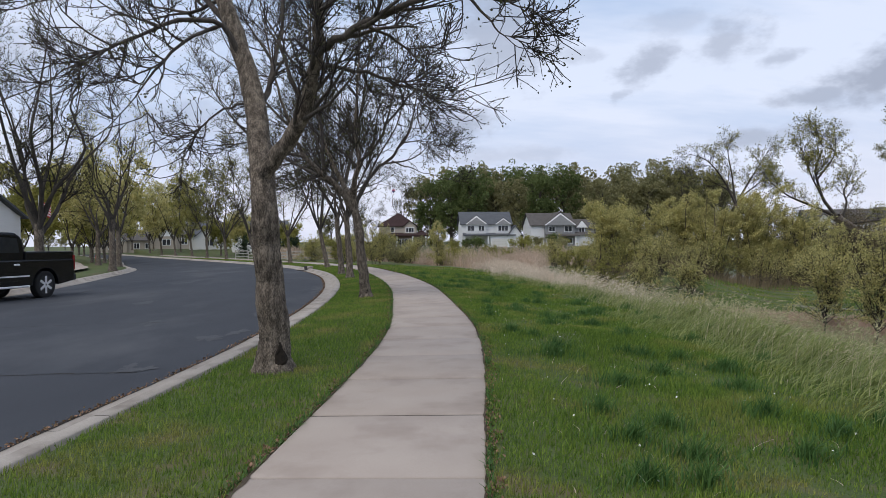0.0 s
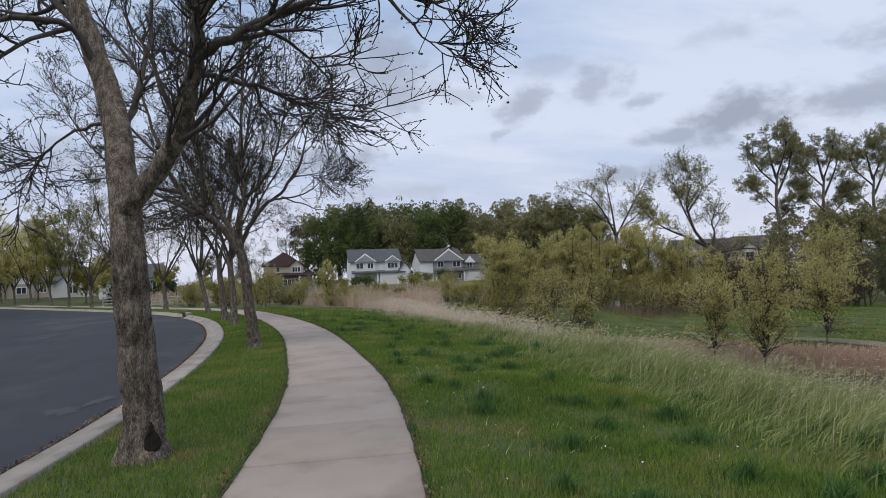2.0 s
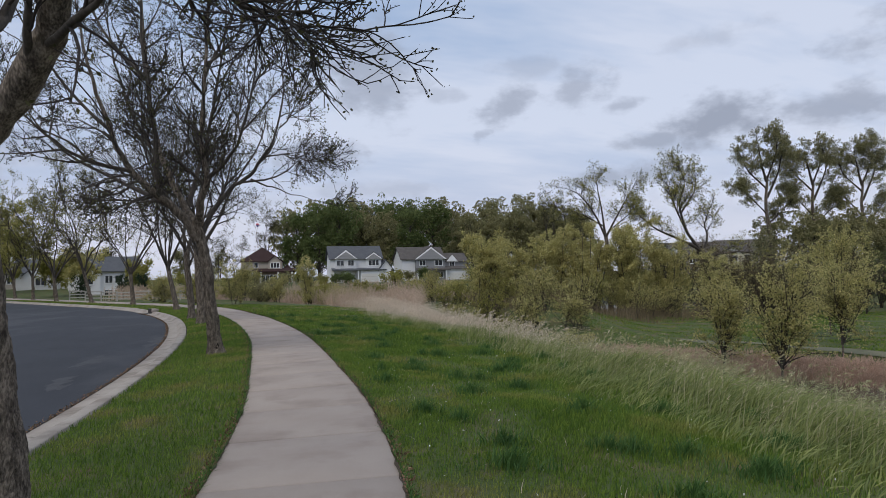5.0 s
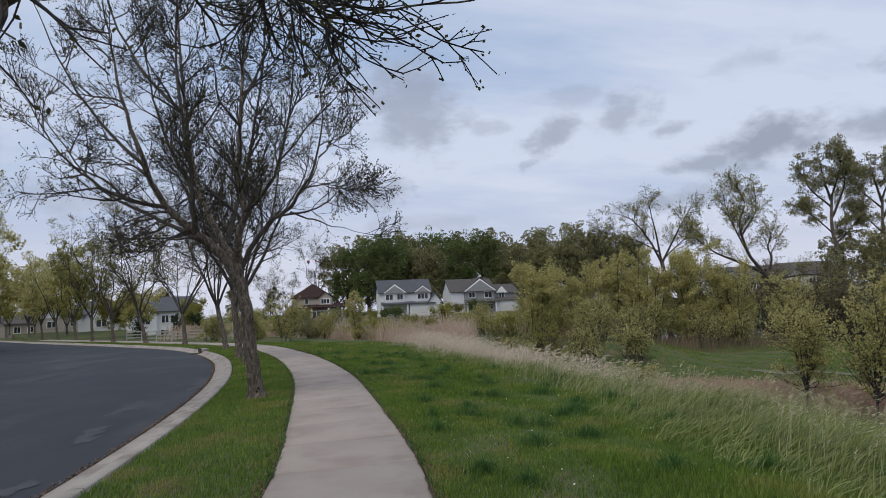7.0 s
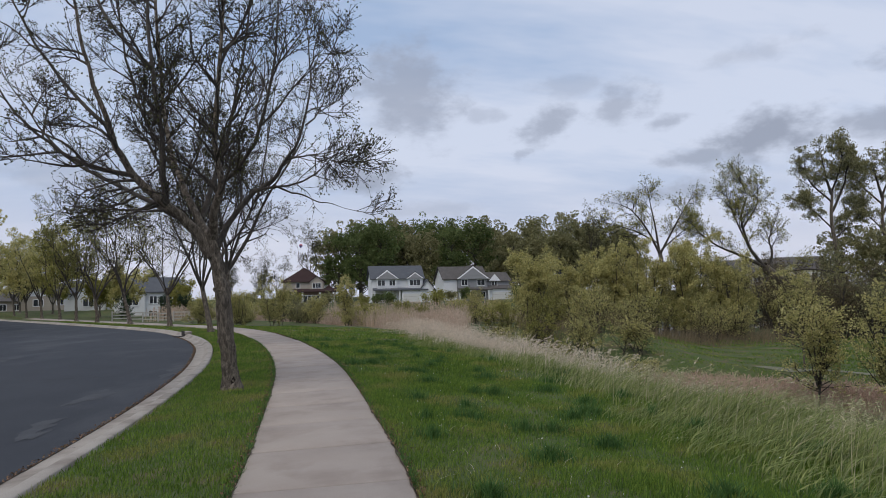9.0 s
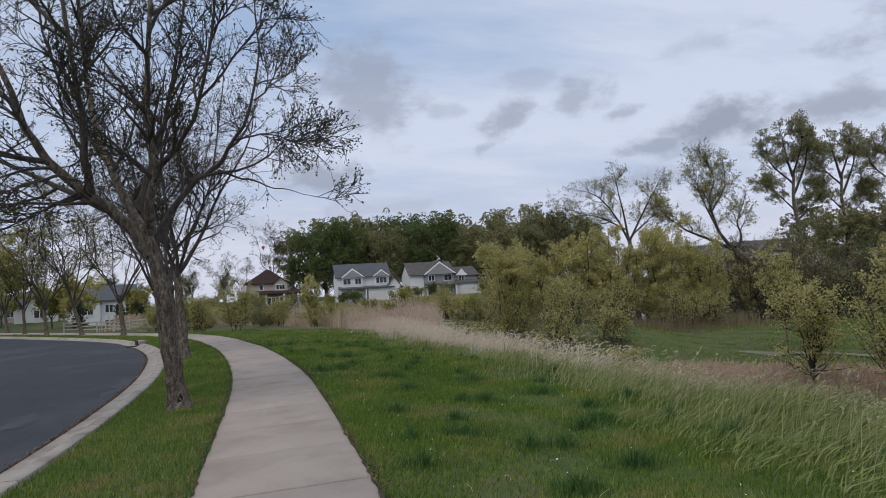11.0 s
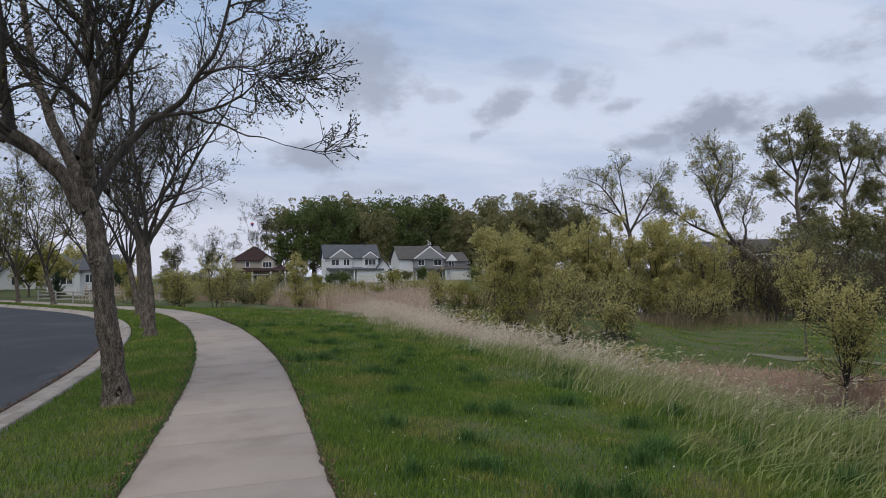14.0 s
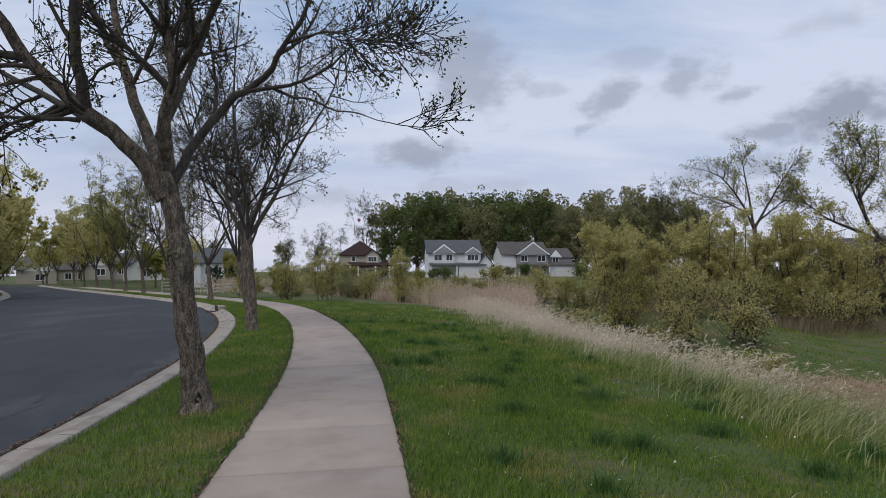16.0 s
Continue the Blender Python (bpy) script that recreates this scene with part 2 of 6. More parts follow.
M["reed"] = material("dead_reeds", [(0.44, 0.33, 0.235), (0.66, 0.53, 0.41)], 0.85, 0.3, 6, 0, island=0.3, translucent=0.4)
M["cattail"] = material("red_brown_reeds", [(0.42, 0.285, 0.205), (0.60, 0.45, 0.35)], 0.85, 0.3, 6, 0, island=0.3, translucent=0.3)
M["path"] = material("worn_path", [(0.12, 0.125, 0.08), (0.18, 0.175, 0.12)], 0.9, 2, 30, 0.3, 0.01)
M["water"] = material("pond_water", [(0.03, 0.035, 0.035), (0.05, 0.055, 0.05)], 0.06, 0.3, 3, 0.08, 0.02, spec=0.5)


# ---- mesh helpers ----


def nmesh(name, V, F, mat, smooth=False):
    """A mesh from arrays of vertices and of faces with equal corners."""
    V, F = np.asarray(V, np.float32).reshape(-1, 3), np.asarray(F, np.int32)
    me = bpy.data.meshes.new(name)
    k = F.shape[1]
    me.vertices.add(len(V))
    me.vertices.foreach_set("co", V.ravel())
    me.loops.add(F.size)
    me.loops.foreach_set("vertex_index", F.ravel())
    me.polygons.add(len(F))
    me.polygons.foreach_set("loop_start", np.arange(0, F.size, k, dtype=np.int32))
    me.polygons.foreach_set("loop_total", np.full(len(F), k, np.int32))
    if smooth:
        me.polygons.foreach_set("use_smooth", np.ones(len(F), bool))
    me.materials.append(mat)
    me.update(calc_edges=True)
    return me


def under(name, me, parent, label="", at=None):
    ob = new(name, me)
    ob.parent = parent
    if at is not None:
        ob.matrix_local = at
    if label:
        ob["label"] = label
    return ob


def part(name, bm, mat, parent, label="", smooth=False):
    me = bpy.data.meshes.new(name)
    bm.to_mesh(me)
    bm.free()
    me.materials.append(mat)
    if smooth:
        for p in me.polygons:
            p.use_smooth = True
    return under(name, me, parent, label)


def box_into(bm, x0, x1, y0, y1, z0, z1, m=None):
    r = bmesh.ops.create_cube(bm, size=1.0)
    bmesh.ops.scale(bm, vec=(x1 - x0, y1 - y0, z1 - z0), verts=r["verts"])
    bmesh.ops.translate(bm, vec=((x0 + x1) / 2, (y0 + y1) / 2, (z0 + z1) / 2), verts=r["verts"])
    if m is not None:
        bmesh.ops.transform(bm, matrix=m, verts=r["verts"])
    return r["verts"]


def bevelled(bm, w=0.02, seg=1):
    bmesh.ops.bevel(bm, geom=list(bm.edges), offset=w, segments=seg, affect="EDGES", profile=0.6)
    return bm


def boxed(x0, x1, y0, y1, z0, z1, bevel=0.0):
    bm = bmesh.new()
    box_into(bm, x0, x1, y0, y1, z0, z1)
    return bevelled(bm, bevel) if bevel else bm


def prism(profile, x0, x1, axis="x"):
    """A closed outline (a, b) swept along x (outline in y, z) or y (outline in x, z)."""
    bm = bmesh.new()
    rows = []
    for x in (x0, x1):
        rows.append([bm.verts.new((x, a, b) if axis == "x" else (a, x, b)) for a, b in profile])
    bm.faces.new(rows[0])
    bm.faces.new(rows[1][::-1])
    n = len(profile)
    for i in range(n):
        j = (i + 1) % n
        bm.faces.new((rows[0][j], rows[0][i], rows[1][i], rows[1][j]))
    bmesh.ops.recalc_face_normals(bm, faces=bm.faces)
    return bm


# ---- plan: everything along the walk is a line over y ----
def line(points):
    p = np.array(points, float)

    def f(y):
        # monotone cubic through the points
        x, v = p[:, 0], p[:, 1]
        d = np.diff(v) / np.diff(x)
        m = np.concatenate([[d[0]], (d[:-1] + d[1:]) / 2, [d[-1]]])
        y = np.asarray(y, float)
        i = np.clip(np.searchsorted(x, y) - 1, 0, len(x) - 2)
        h = x[i + 1] - x[i]
        t = (y - x[i]) / h
        tc = np.clip(t, 0, 1)
        out = (1 + 2 * tc) * (1 - tc) ** 2 * v[i] + tc * (1 - tc) ** 2 * h * m[i] + tc ** 2 * (3 - 2 * tc) * v[i + 1] + tc ** 2 * (tc - 1) * h * m[i + 1]
        return out + np.where(t < 0, t * h * m[0], 0) + np.where(t > 1, (t - 1) * h * m[-1], 0)

    return f


KR = line([(-40, -5.5), (-10, -3.6), (0, -3.2), (5, -3.05), (10, -2.92), (13.5, -3.0), (17, -3.2), (20.5, -3.52), (24.5, -4.02), (29, -4.82), (34.3, -6.02), (39.2, -7.5), (44.2, -9.4),
           (50, -12.0), (56, -15.6), (63, -20.2), (80, -32.0), (92, -40.5), (130, -66.0)])
KL = line([(-40, -20.5), (-10, -18.0), (5, -17.2), (16, -16.2), (21, -15.5), (24, -15.8), (28.6, -16.95), (32.5, -18.1), (38.4, -19.9), (43, -21.4), (47.3, -23.2), (52.3, -26.2), (58, -29.4), (68, -34.6), (92, -50.0), (122, -70.0), (160, -96.0)])
SW = line([(-40, -2.6), (-10, -1.2), (0, -0.72), (4.5, -0.45), (9, -0.235), (12, -0.26), (14.8, -0.46), (18, -0.73),
           (21.5, -1.08), (26, -1.75), (30, -2.5), (33, -3.15), (36.5, -4.05), (40, -5.0), (45, -6.75), (48.5, -8.4), (53, -11.0), (58, -14.4), (65, -19.2), (80, -29.6), (92, -38.0), (130, -63.5)])


def slope(f, y):
    return (f(y + 0.25) - f(y - 0.25)) / 0.5


def smooth01(t):
    t = np.clip(t, 0, 1)
    return t * t * (3 - 2 * t)


def hills(x, y):
    """Slow unevenness of the ground."""
    return 0.05 * np.sin(x * 0.9 + 1.3 * np.sin(y * 0.35)) * np.sin(y * 0.7 + 0.8) + 0.03 * np.sin(x * 2.1 + y * 1.3)


def lie(x, y):
    """The height of open ground away from road and walk."""
    x, y = np.asarray(x, float), np.asarray(y, float)
    s = x - SW(np.minimum(y, 130))
    crest = 7.0 + np.clip((y - 32) * 0.28, 0, 12)
    right = -0.06 * np.clip(s - 0.8, 0, 6.2) * 1.1
    fall = smooth01((s - crest + 1.3) / 7.0)
    low = -2.75
    # the lower lawn with the far path and the willows
    a, b = np.array([24.0, 40.0]), np.array([75.0, 62.0])
    d = b - a
    t = np.clip(((x - a[0]) * d[0] + (y - a[1]) * d[1]) / (d @ d), 0, 1)
    gap = np.hypot(x - a[0] - t * d[0], y - a[1] - t * d[1])
    land = np.maximum(smooth01((14.5 + 12 * t - gap) / 4.5), smooth01((10.5 - np.hypot(x - 25, y - 31)) / 4.0))
    low = low + 1.15 * land
    low = low + 2.2 * smooth01((12 - np.hypot(x - 11, (y - 55) * 0.5)) / 9.0)
    z = right * (1 - fall) + low * fall
    far = smooth01((y - 108) / 24)
    z = z * (1 - far) + (0.75 + np.clip(y - 150, 0, 90) * 0.02) * far
    side = smooth01((x - 78) / 35)
    z = z * (1 - side) + (1.6 + far) * side
    return z + hills(x, y) * smooth01((s - 1.0) / 2.0)


def ground_z(x, y):
    """The height of the turf, also in the verge and left of the road."""
    x, y = np.asarray(x, float), np.asarray(y, float)
    yy = np.minimum(y, 160)
    s = x - SW(np.minimum(y, 130))
    kr, kl = KR(np.minimum(y, 130)), KL(yy)
    verge = -0.03 - 0.09 * np.clip((-0.76 - s) / np.maximum(SW(np.minimum(y, 130)) - 0.76 - kr, 0.3), 0, 1)
    z = np.where(s > -0.76, lie(x, y), verge)
    left = -0.12 + np.clip(kl - x, 0, 60) * 0.012
    return np.where(x < kl, left, np.where(x < kr, -0.45, z))


# ---- ground: one sheet to the horizon ----
def build_ground():
    ys = np.concatenate([[-900, -400, -150, -60], np.arange(-30, 60, 0.75), np.arange(60, 135, 2.0), np.arange(135, 260, 6.0), [300, 400, 600, 1000, 2000]])
    rows = []
    for y in ys:
        yc = min(y, 130.0)
        kr, kl, sw = float(KR(yc)), float(KL(min(y, 160.0))), float(SW(yc))
        if y > 130:
            kr, sw = float(KR(130)), float(SW(130))
            kl = min(kl, kr - 4)
        k = math.hypot(1, float(slope(KR, yc)))
        ks = math.hypot(1, float(slope(SW, yc)))
        w = 0.76 * ks
        sl, sr = sw - w, sw + w
        cols = [kl - d for d in (2000, 800, 300, 120, 60, 30, 15, 8, 4, 2, 1, 0.06)] + [kl + 0.0, kl + 0.02, (kl + kr) / 2, kr - 0.02, kr + 0.0, kr + 0.06]
        cols += list(np.linspace(kr + 0.06, max(sl - 0.05, kr + 0.2), 6)[1:]) + [sl + 0.04, sl + 0.06, sr - 0.06, sr - 0.04]
        cols += [sr + d for d in np.concatenate([[0.05], np.arange(0.4, 22, 0.7), np.arange(23, 60, 2.5), np.arange(62, 120, 6), [140, 180, 250, 400, 800, 2000]])]
        cols = np.array(cols)
        z = ground_z(cols, np.full(len(cols), float(y)))
        z[12:17] = -0.5
        z[12], z[16] = -0.5, -0.5
        z[11] = -0.12
        z[17] = -0.115
        i = 23
        z[i:i + 2] = (-0.03, -0.25)
        z[i + 2:i + 4] = (-0.25, 0.0)
        if y > 128:
            z[12:17] = -0.1
            z[i:i + 4] = 0.0
        rows.append(np.stack([cols, np.full(len(cols), float(y)), z], 1))
    V = np.stack(rows)
    n, m = V.shape[:2]
    idx = np.arange(n * m).reshape(n, m)
    F = np.stack([idx[:-1, :-1], idx[:-1, 1:], idx[1:, 1:], idx[1:, :-1]], -1).reshape(-1, 4)
    tagged(new("ground", nmesh("ground", V, F, M["ground"], True)), "uneven green spring turf with worn earthy patches", "ground", kind="structure")


def ribbon(name, ys, left, right, z, mat, label, category, camber=0.0):
    """A flat strip between two lines over y, with an underside."""
    ys = np.asarray(ys, float)
    cols = np.linspace(0, 1, 9)
    L, R = left(ys), right(ys)
    X = L[:, None] + (R - L)[:, None] * cols
    Z = z + camber * (1 - (2 * cols - 1) ** 2) + 0 * X
    V = np.stack([X, np.repeat(ys[:, None], 9, 1), Z], -1)
    idx = np.arange(len(ys) * 9).reshape(len(ys), 9)
    F = np.stack([idx[:-1, :-1], idx[:-1, 1:], idx[1:, 1:], idx[1:, :-1]], -1).reshape(-1, 4)
    return tagged(new(name, nmesh(name, V, F, mat, True)), label, category, kind="structure")


def build_road():
    ys = np.concatenate([np.arange(-60, 70, 1.0), np.arange(70, 160, 3.0)])
    k = lambda f, y, d: f(y) + d * np.sqrt(1 + slope(f, y) ** 2)
    ribbon("road", ys, lambda y: k(KL, y, 0.5), lambda y: k(KR, y, -0.5), -0.245, M["asphalt"], "dark blue-grey asphalt street bending away", "road", 0.06)
    # dark ragged joint between asphalt and gutter
    rng = np.random.default_rng(4)
    ys = np.arange(0, 60, 0.12)
    kk = np.sqrt(1 + slope(KR, ys) ** 2)
    a = KR(ys) - (0.585 + 0.012 * rng.random(len(ys))) * kk
    w2 = 0.02 + 0.05 * np.clip(np.sin(ys * 1.7) * np.sin(ys * 0.63 + 1) + 0.25 * rng.standard_normal(len(ys)), 0, 1)
    V = np.stack([np.stack([a, ys, np.full(len(ys), -0.228)], 1), np.stack([a - w2, ys, np.full(len(ys), -0.229)], 1)], 1)
    idx = np.arange(len(ys) * 2).reshape(-1, 2)
    F = np.stack([idx[:-1, 0], idx[1:, 0], idx[1:, 1], idx[:-1, 1]], -1)
    tagged(new("road_joint", nmesh("road_joint", V, F, M["dark_fill"])), "dark crumbling joint between asphalt and gutter", "road joint", kind="structure")


def kerb_run(name, f, side, y0, y1, step, label):
    """Rolled kerb and gutter in cast lengths: side 1 has turf on its right."""
    top = tagged(new(name), label, "kerb", kind="structure")
    # across: from the turf edge towards the road
    prof = [(0.0, -0.5), (0.0, -0.10), (0.02, -0.085), (0.15, -0.085), (0.19, -0.10), (0.26, -0.185), (0.32, -0.215), (0.60, -0.232), (0.60, -0.5)]
    y = y0
    while y < y1:
        ye = min(y + step, y1)
        yy = np.linspace(y + 0.006, ye - 0.006, 4)
        k = np.sqrt(1 + slope(f, yy) ** 2)
        x = f(yy)
        V = [[(x[i] - side * a * k[i], yy[i], b) for a, b in prof] for i in range(4)]
        V = np.array(V)
        n, m = V.shape[:2]
        idx = np.arange(n * m).reshape(n, m)
        F = [idx[:-1, :-1], idx[:-1, 1:], idx[1:, 1:], idx[1:, :-1]]
        if side < 0:
            F = F[::-1]
        F = np.stack(F, -1).reshape(-1, 4)
        under("kerb_length", nmesh("kerb_length", V, F, M["kerb"]), top)
        y = ye


def build_sidewalk():
    top = tagged(new("sidewalk"), "pale pinkish concrete sidewalk cast in square slabs", "sidewalk", kind="structure")
    n = 0
    rng = np.random.default_rng(2)
    y = 5.70 - 1.52 * 9
    while y < 100:
        k0 = math.hypot(1, float(slope(SW, y)))
        ye = y + 1.52 / k0
        yy = np.linspace(y, ye, 4)
        s = slope(SW, yy)
        k = np.sqrt(1 + s * s)
        tx, ty = s / k, 1 / k
        nx, ny = ty, -tx
        cx = SW(yy)
        g = np.array([0.024 if n == 9 else 0.011, 0, 0, -0.024 if n == 8 else -0.011])
        drop = rng.normal(0, 0.003)
        V = []
        for i in range(4):
            for o, z in ((-0.76, -0.2), (-0.76, -0.04), (-0.745, -0.03), (0.745, 0.0), (0.76, -0.01), (0.76, -0.2)):
                zz = z + (0.012 + drop if z > -0.1 else 0) - (0.008 if i in (0, 3) and z > -0.1 else 0)
                V.append((cx[i] + nx[i] * o + tx[i] * g[i], yy[i] + ny[i] * o + ty[i] * g[i], zz))
        # a narrow rounded lip at both ends
        V = np.array(V).reshape(4, 6, 3)
        lip0, lip1 = V[0].copy(), V[3].copy()
        lip0[:, 0] += tx[0] * 0.018
        lip0[:, 1] += ty[0] * 0.018
        lip1[:, 0] -= tx[3] * 0.018
        lip1[:, 1] -= ty[3] * 0.018
        lip0[1:5, 2] += 0.008
        lip1[1:5, 2] += 0.008
        e0, e1 = V[0].copy(), V[3].copy()
        e0[:, 2] = e1[:, 2] = -0.2
        V = np.stack([e0, V[0], lip0, V[1], V[2], lip1, V[3], e1])
        a, b = V.shape[:2]
        idx = np.arange(a * b).reshape(a, b)
        F = np.stack([idx[:-1, :-1], idx[:-1, 1:], idx[1:, 1:], idx[1:, :-1]], -1).reshape(-1, 4)
        under("slab", nmesh("slab", V, F, M["concrete"]), top)
        j = np.array([(cx[3] + nx[3] * o + tx[3] * q, yy[3] + ny[3] * o + ty[3] * q, z - 0.001) for q in (-0.028, 0.028) for o, z in ((-0.765, -0.029), (0.765, 0.001))])
        under("joint", nmesh("joint", j, [(0, 1, 3, 2)], M["dark_fill"]), top)
        y, n = ye, n + 1


build_ground()
build_road()
kerb_run("kerb_right", KR, 1, -30, 130, 3.0, "pale rolled concrete kerb and gutter along the verge")
kerb_run("kerb_left", KL, -1, -30, 140, 3.0, "pale concrete kerb on the far side of the street")
build_sidewalk()
FWR = line([(33, -20.2), (43.5, -23.9), (47, -26.2), (54, -30.4), (79, -47.5)])
FWL = line([(33, -23.5), (43.5, -28.5), (54, -36.0), (79, -52.5)])
ribbon("far_sidewalk", np.arange(33, 79, 1.5), FWL, FWR, 0.06, M["concrete"], "pale concrete walk across the street", "sidewalk")
w = tagged(new("water", nmesh("water", [(-20, 12, -2.2), (130, 12, -2.2), (130, 125, -2.2), (-20, 125, -2.2)], [(0, 1, 2, 3)], M["water"])), "still grey pond water reflecting the sky", "pond", kind="structure")

# ---- trees ----


def unit(v):
    return v / np.maximum(np.linalg.norm(v, axis=-1, keepdims=True), 1e-9)


def tubes(P, R, sides):
    """Tapered tubes along many polylines at once: P (n, k, 3), R (n, k)."""
    n, k = P.shape[:2]
    T = np.empty_like(P)
    T[:, 1:-1] = P[:, 2:] - P[:, :-2]
    T[:, 0], T[:, -1] = P[:, 1] - P[:, 0], P[:, -1] - P[:, -2]
    T = unit(T)
    ref = np.where(np.abs(T[:, :1, 2:]) > 0.9, np.array([1.0, 0, 0]), np.array([0, 0, 1.0]))
    A = unit(np.cross(T, np.broadcast_to(ref, T.shape)))
    B = np.cross(T, A)
    a = np.arange(sides) * 2 * np.pi / sides
    V = P[:, :, None] + R[:, :, None, None] * (A[:, :, None] * np.cos(a)[:, None] + B[:, :, None] * np.sin(a)[:, None])
    idx = np.arange(n * k * sides).reshape(n, k, sides)
    nx = np.roll(idx, -1, 2)
    F = np.stack([idx[:, :-1], nx[:, :-1], nx[:, 1:], idx[:, 1:]], -1).reshape(-1, 4)
    return V.reshape(-1, 3), F


def joined(list_of):
    Vs, Fs, o = [], [], 0
    for V, F in list_of:
        Vs.append(V)
        Fs.append(F + o)
        o += len(V)
    return np.concatenate(Vs), np.concatenate(Fs)


def grow(rng, start, way, length, k, wobble, lift):
    """Wandering polylines of k points from many starts."""
    P = [start]
    d = unit(way)
    for _ in range(k - 1):
        d = unit(d + rng.normal(0, wobble, d.shape) + np.array([0, 0, lift]))
        P.append(P[-1] + d * (length / (k - 1))[:, None])
    return np.stack(P, 1)


def taper(r0, r1, k):
    t = np.linspace(0, 1, k)
    return r0[:, None] * (1 - t) + r1[:, None] * t


def offshoots(rng, P, R, count, t0, t1, spread, length, thin, share=None):
    """Starts, ways, lengths and radii of side shoots of the polylines P."""
    n, k = P.shape[:2]
    i = np.repeat(np.arange(n), count) if share is None else np.sort(rng.choice(n, n * count, p=share / share.sum()))
    t = rng.uniform(t0, t1, len(i)) * (k - 1)
    j = np.minimum(t.astype(int), k - 2)
    f = (t - j)[:, None]
    at = P[i, j] * (1 - f) + P[i, j + 1] * f
    r = R[i, j] * (1 - f[:, 0]) + R[i, j + 1] * f[:, 0]
    tan = unit(P[i, j + 1] - P[i, j])
    side = unit(np.cross(tan, unit(rng.normal(0, 1, tan.shape))))
    ang = rng.normal(spread, 0.18, len(i))[:, None]
    way = tan * np.cos(ang) + side * np.sin(ang)
    ln = length * rng.uniform(0.55, 1.25, len(i)) * (1.15 - 0.5 * t / (k - 1))
    if share is not None:
        ln = ln * np.clip(share[i] / 2.2, 0.45, 1.2)
    return at, way, ln, np.minimum(r * 0.8, thin)


def quads(rng, C, size, flat=0.0):
    """Small leaf quads, one island each, round the points C."""
    n = len(C)
    u = unit(rng.normal(0, 1, (n, 3)))
    v = unit(np.cross(u, rng.normal(0, 1, (n, 3))))
    s = (size * rng.uniform(0.6, 1.3, n))[:, None]
    V = np.stack([C - u * s * 0.5, C + v * s * 0.36, C + u * s * 0.6, C - v * s * 0.36], 1)
    return V.reshape(-1, 3), np.arange(4 * n).reshape(n, 4)


def bare_tree(name, label, limbs, seed, level1=9, level2=7, level3=5, l1=1.7, l2=0.8, l3=0.4, bud=0.035, lift=0.05, leaf="bud", trunk_sides=14, group="street trees", split=False, base=(0, 0, 0), leafs=2, furrow=False, angle=0.85):
    """A street tree from its main limbs [(points, radius at foot, radius at tip)...]; the first is the trunk."""
    rng = np.random.default_rng(seed)
    top = tagged(new(name), label, "tree", group)
    top.location = base
    off = np.array(base, float)
    big, P1s, R1s = [], [], []
    for li, (pts, r0, r1) in enumerate(limbs):
        p = np.array(pts, float) - off
        # finer, slightly crooked
        k = max(7, 3 * len(p))
        t = np.linspace(0, len(p) - 1, k)
        j = np.minimum(t.astype(int), len(p) - 2)
        f = (t - j)[:, None]
        m = np.gradient(p, axis=0)
        h = p[j] * (1 + 2 * f) * (1 - f) ** 2 + p[j + 1] * f * f * (3 - 2 * f) + m[j] * f * (1 - f) ** 2 + m[j + 1] * f * f * (f - 1)
        h[1:-1] += rng.normal(0, 0.012, (k - 2, 3))
        r = r0 + (r1 - r0) * np.linspace(0, 1, k) ** (0.8 if li else 1)
        if li == 0:
            hz = h[:, 2]
            r = r * (1 + 0.55 * np.exp(-np.clip(hz, 0, 9) / 0.12)) * (1 + 0.03 * np.sin(hz * 7 + seed))
            if furrow:
                # many fine rings, for furrowed bark
                q = np.linspace(0, k - 1, 170)
                jj = np.minimum(q.astype(int), k - 2)
                ff = (q - jj)[:, None]
                h, r = h[jj] * (1 - ff) + h[jj + 1] * ff, r[jj] * (1 - ff[:, 0]) + r[jj + 1] * ff[:, 0]
            ns = 72 if furrow else trunk_sides * 2
            V, F = tubes(h[None], r[None], ns)
            g = np.tile(np.arange(ns) * 2 * np.pi / ns, len(h))
            zz = np.repeat(h[:, 2], ns)
            ax = np.repeat(h, ns, 0)
            ridge = 1 + 0.04 * np.sin(g * 3 + zz * 1.3 + seed) + 0.03 * np.sin(g * 5 - zz * 2)
            if furrow:
                warp = 1.5 * np.sin(zz * 8.3 + g * 2) + 1.2 * np.sin(zz * 17.7 - g * 3 + 1.0) + 0.9 * np.sin(zz * 37 + g * 5)
                fur = np.abs(np.sin(g * 9 + warp)) ** 0.6 + 0.5 * np.abs(np.sin(g * 6 - warp * 1.3 + zz * 6)) ** 0.6
                ridge = ridge + 0.12 * (fur - 1.0)
            V = ax + (V - ax) * ridge[:, None]
            under("trunk", nmesh("trunk", V, F, M["bark"], True), top)
        else:
            V, F = tubes(h[None], r[None], 10)
            under("limb", nmesh("limb", V, F, M["bark"] if r0 > 0.085 and furrow else M["limb"], True), top)
            q = np.linspace(0, k - 1, 10)
            jj = np.minimum(q.astype(int), k - 2)
            ff = (q - jj)[:, None]
            P1s.append(h[jj] * (1 - ff) + h[jj + 1] * ff)
            R1s.append(r[jj] * (1 - ff[:, 0]) + r[jj + 1] * ff[:, 0])
    P0, R0 = np.stack(P1s), np.stack(R1s)
    out, ends = [], []
    lens0 = np.linalg.norm(np.diff(P0, axis=1), axis=2).sum(1)
    s, w_, ln, r = offshoots(rng, P0, R0, level1, 0.22, 1.0, angle, l1, 0.03, lens0)
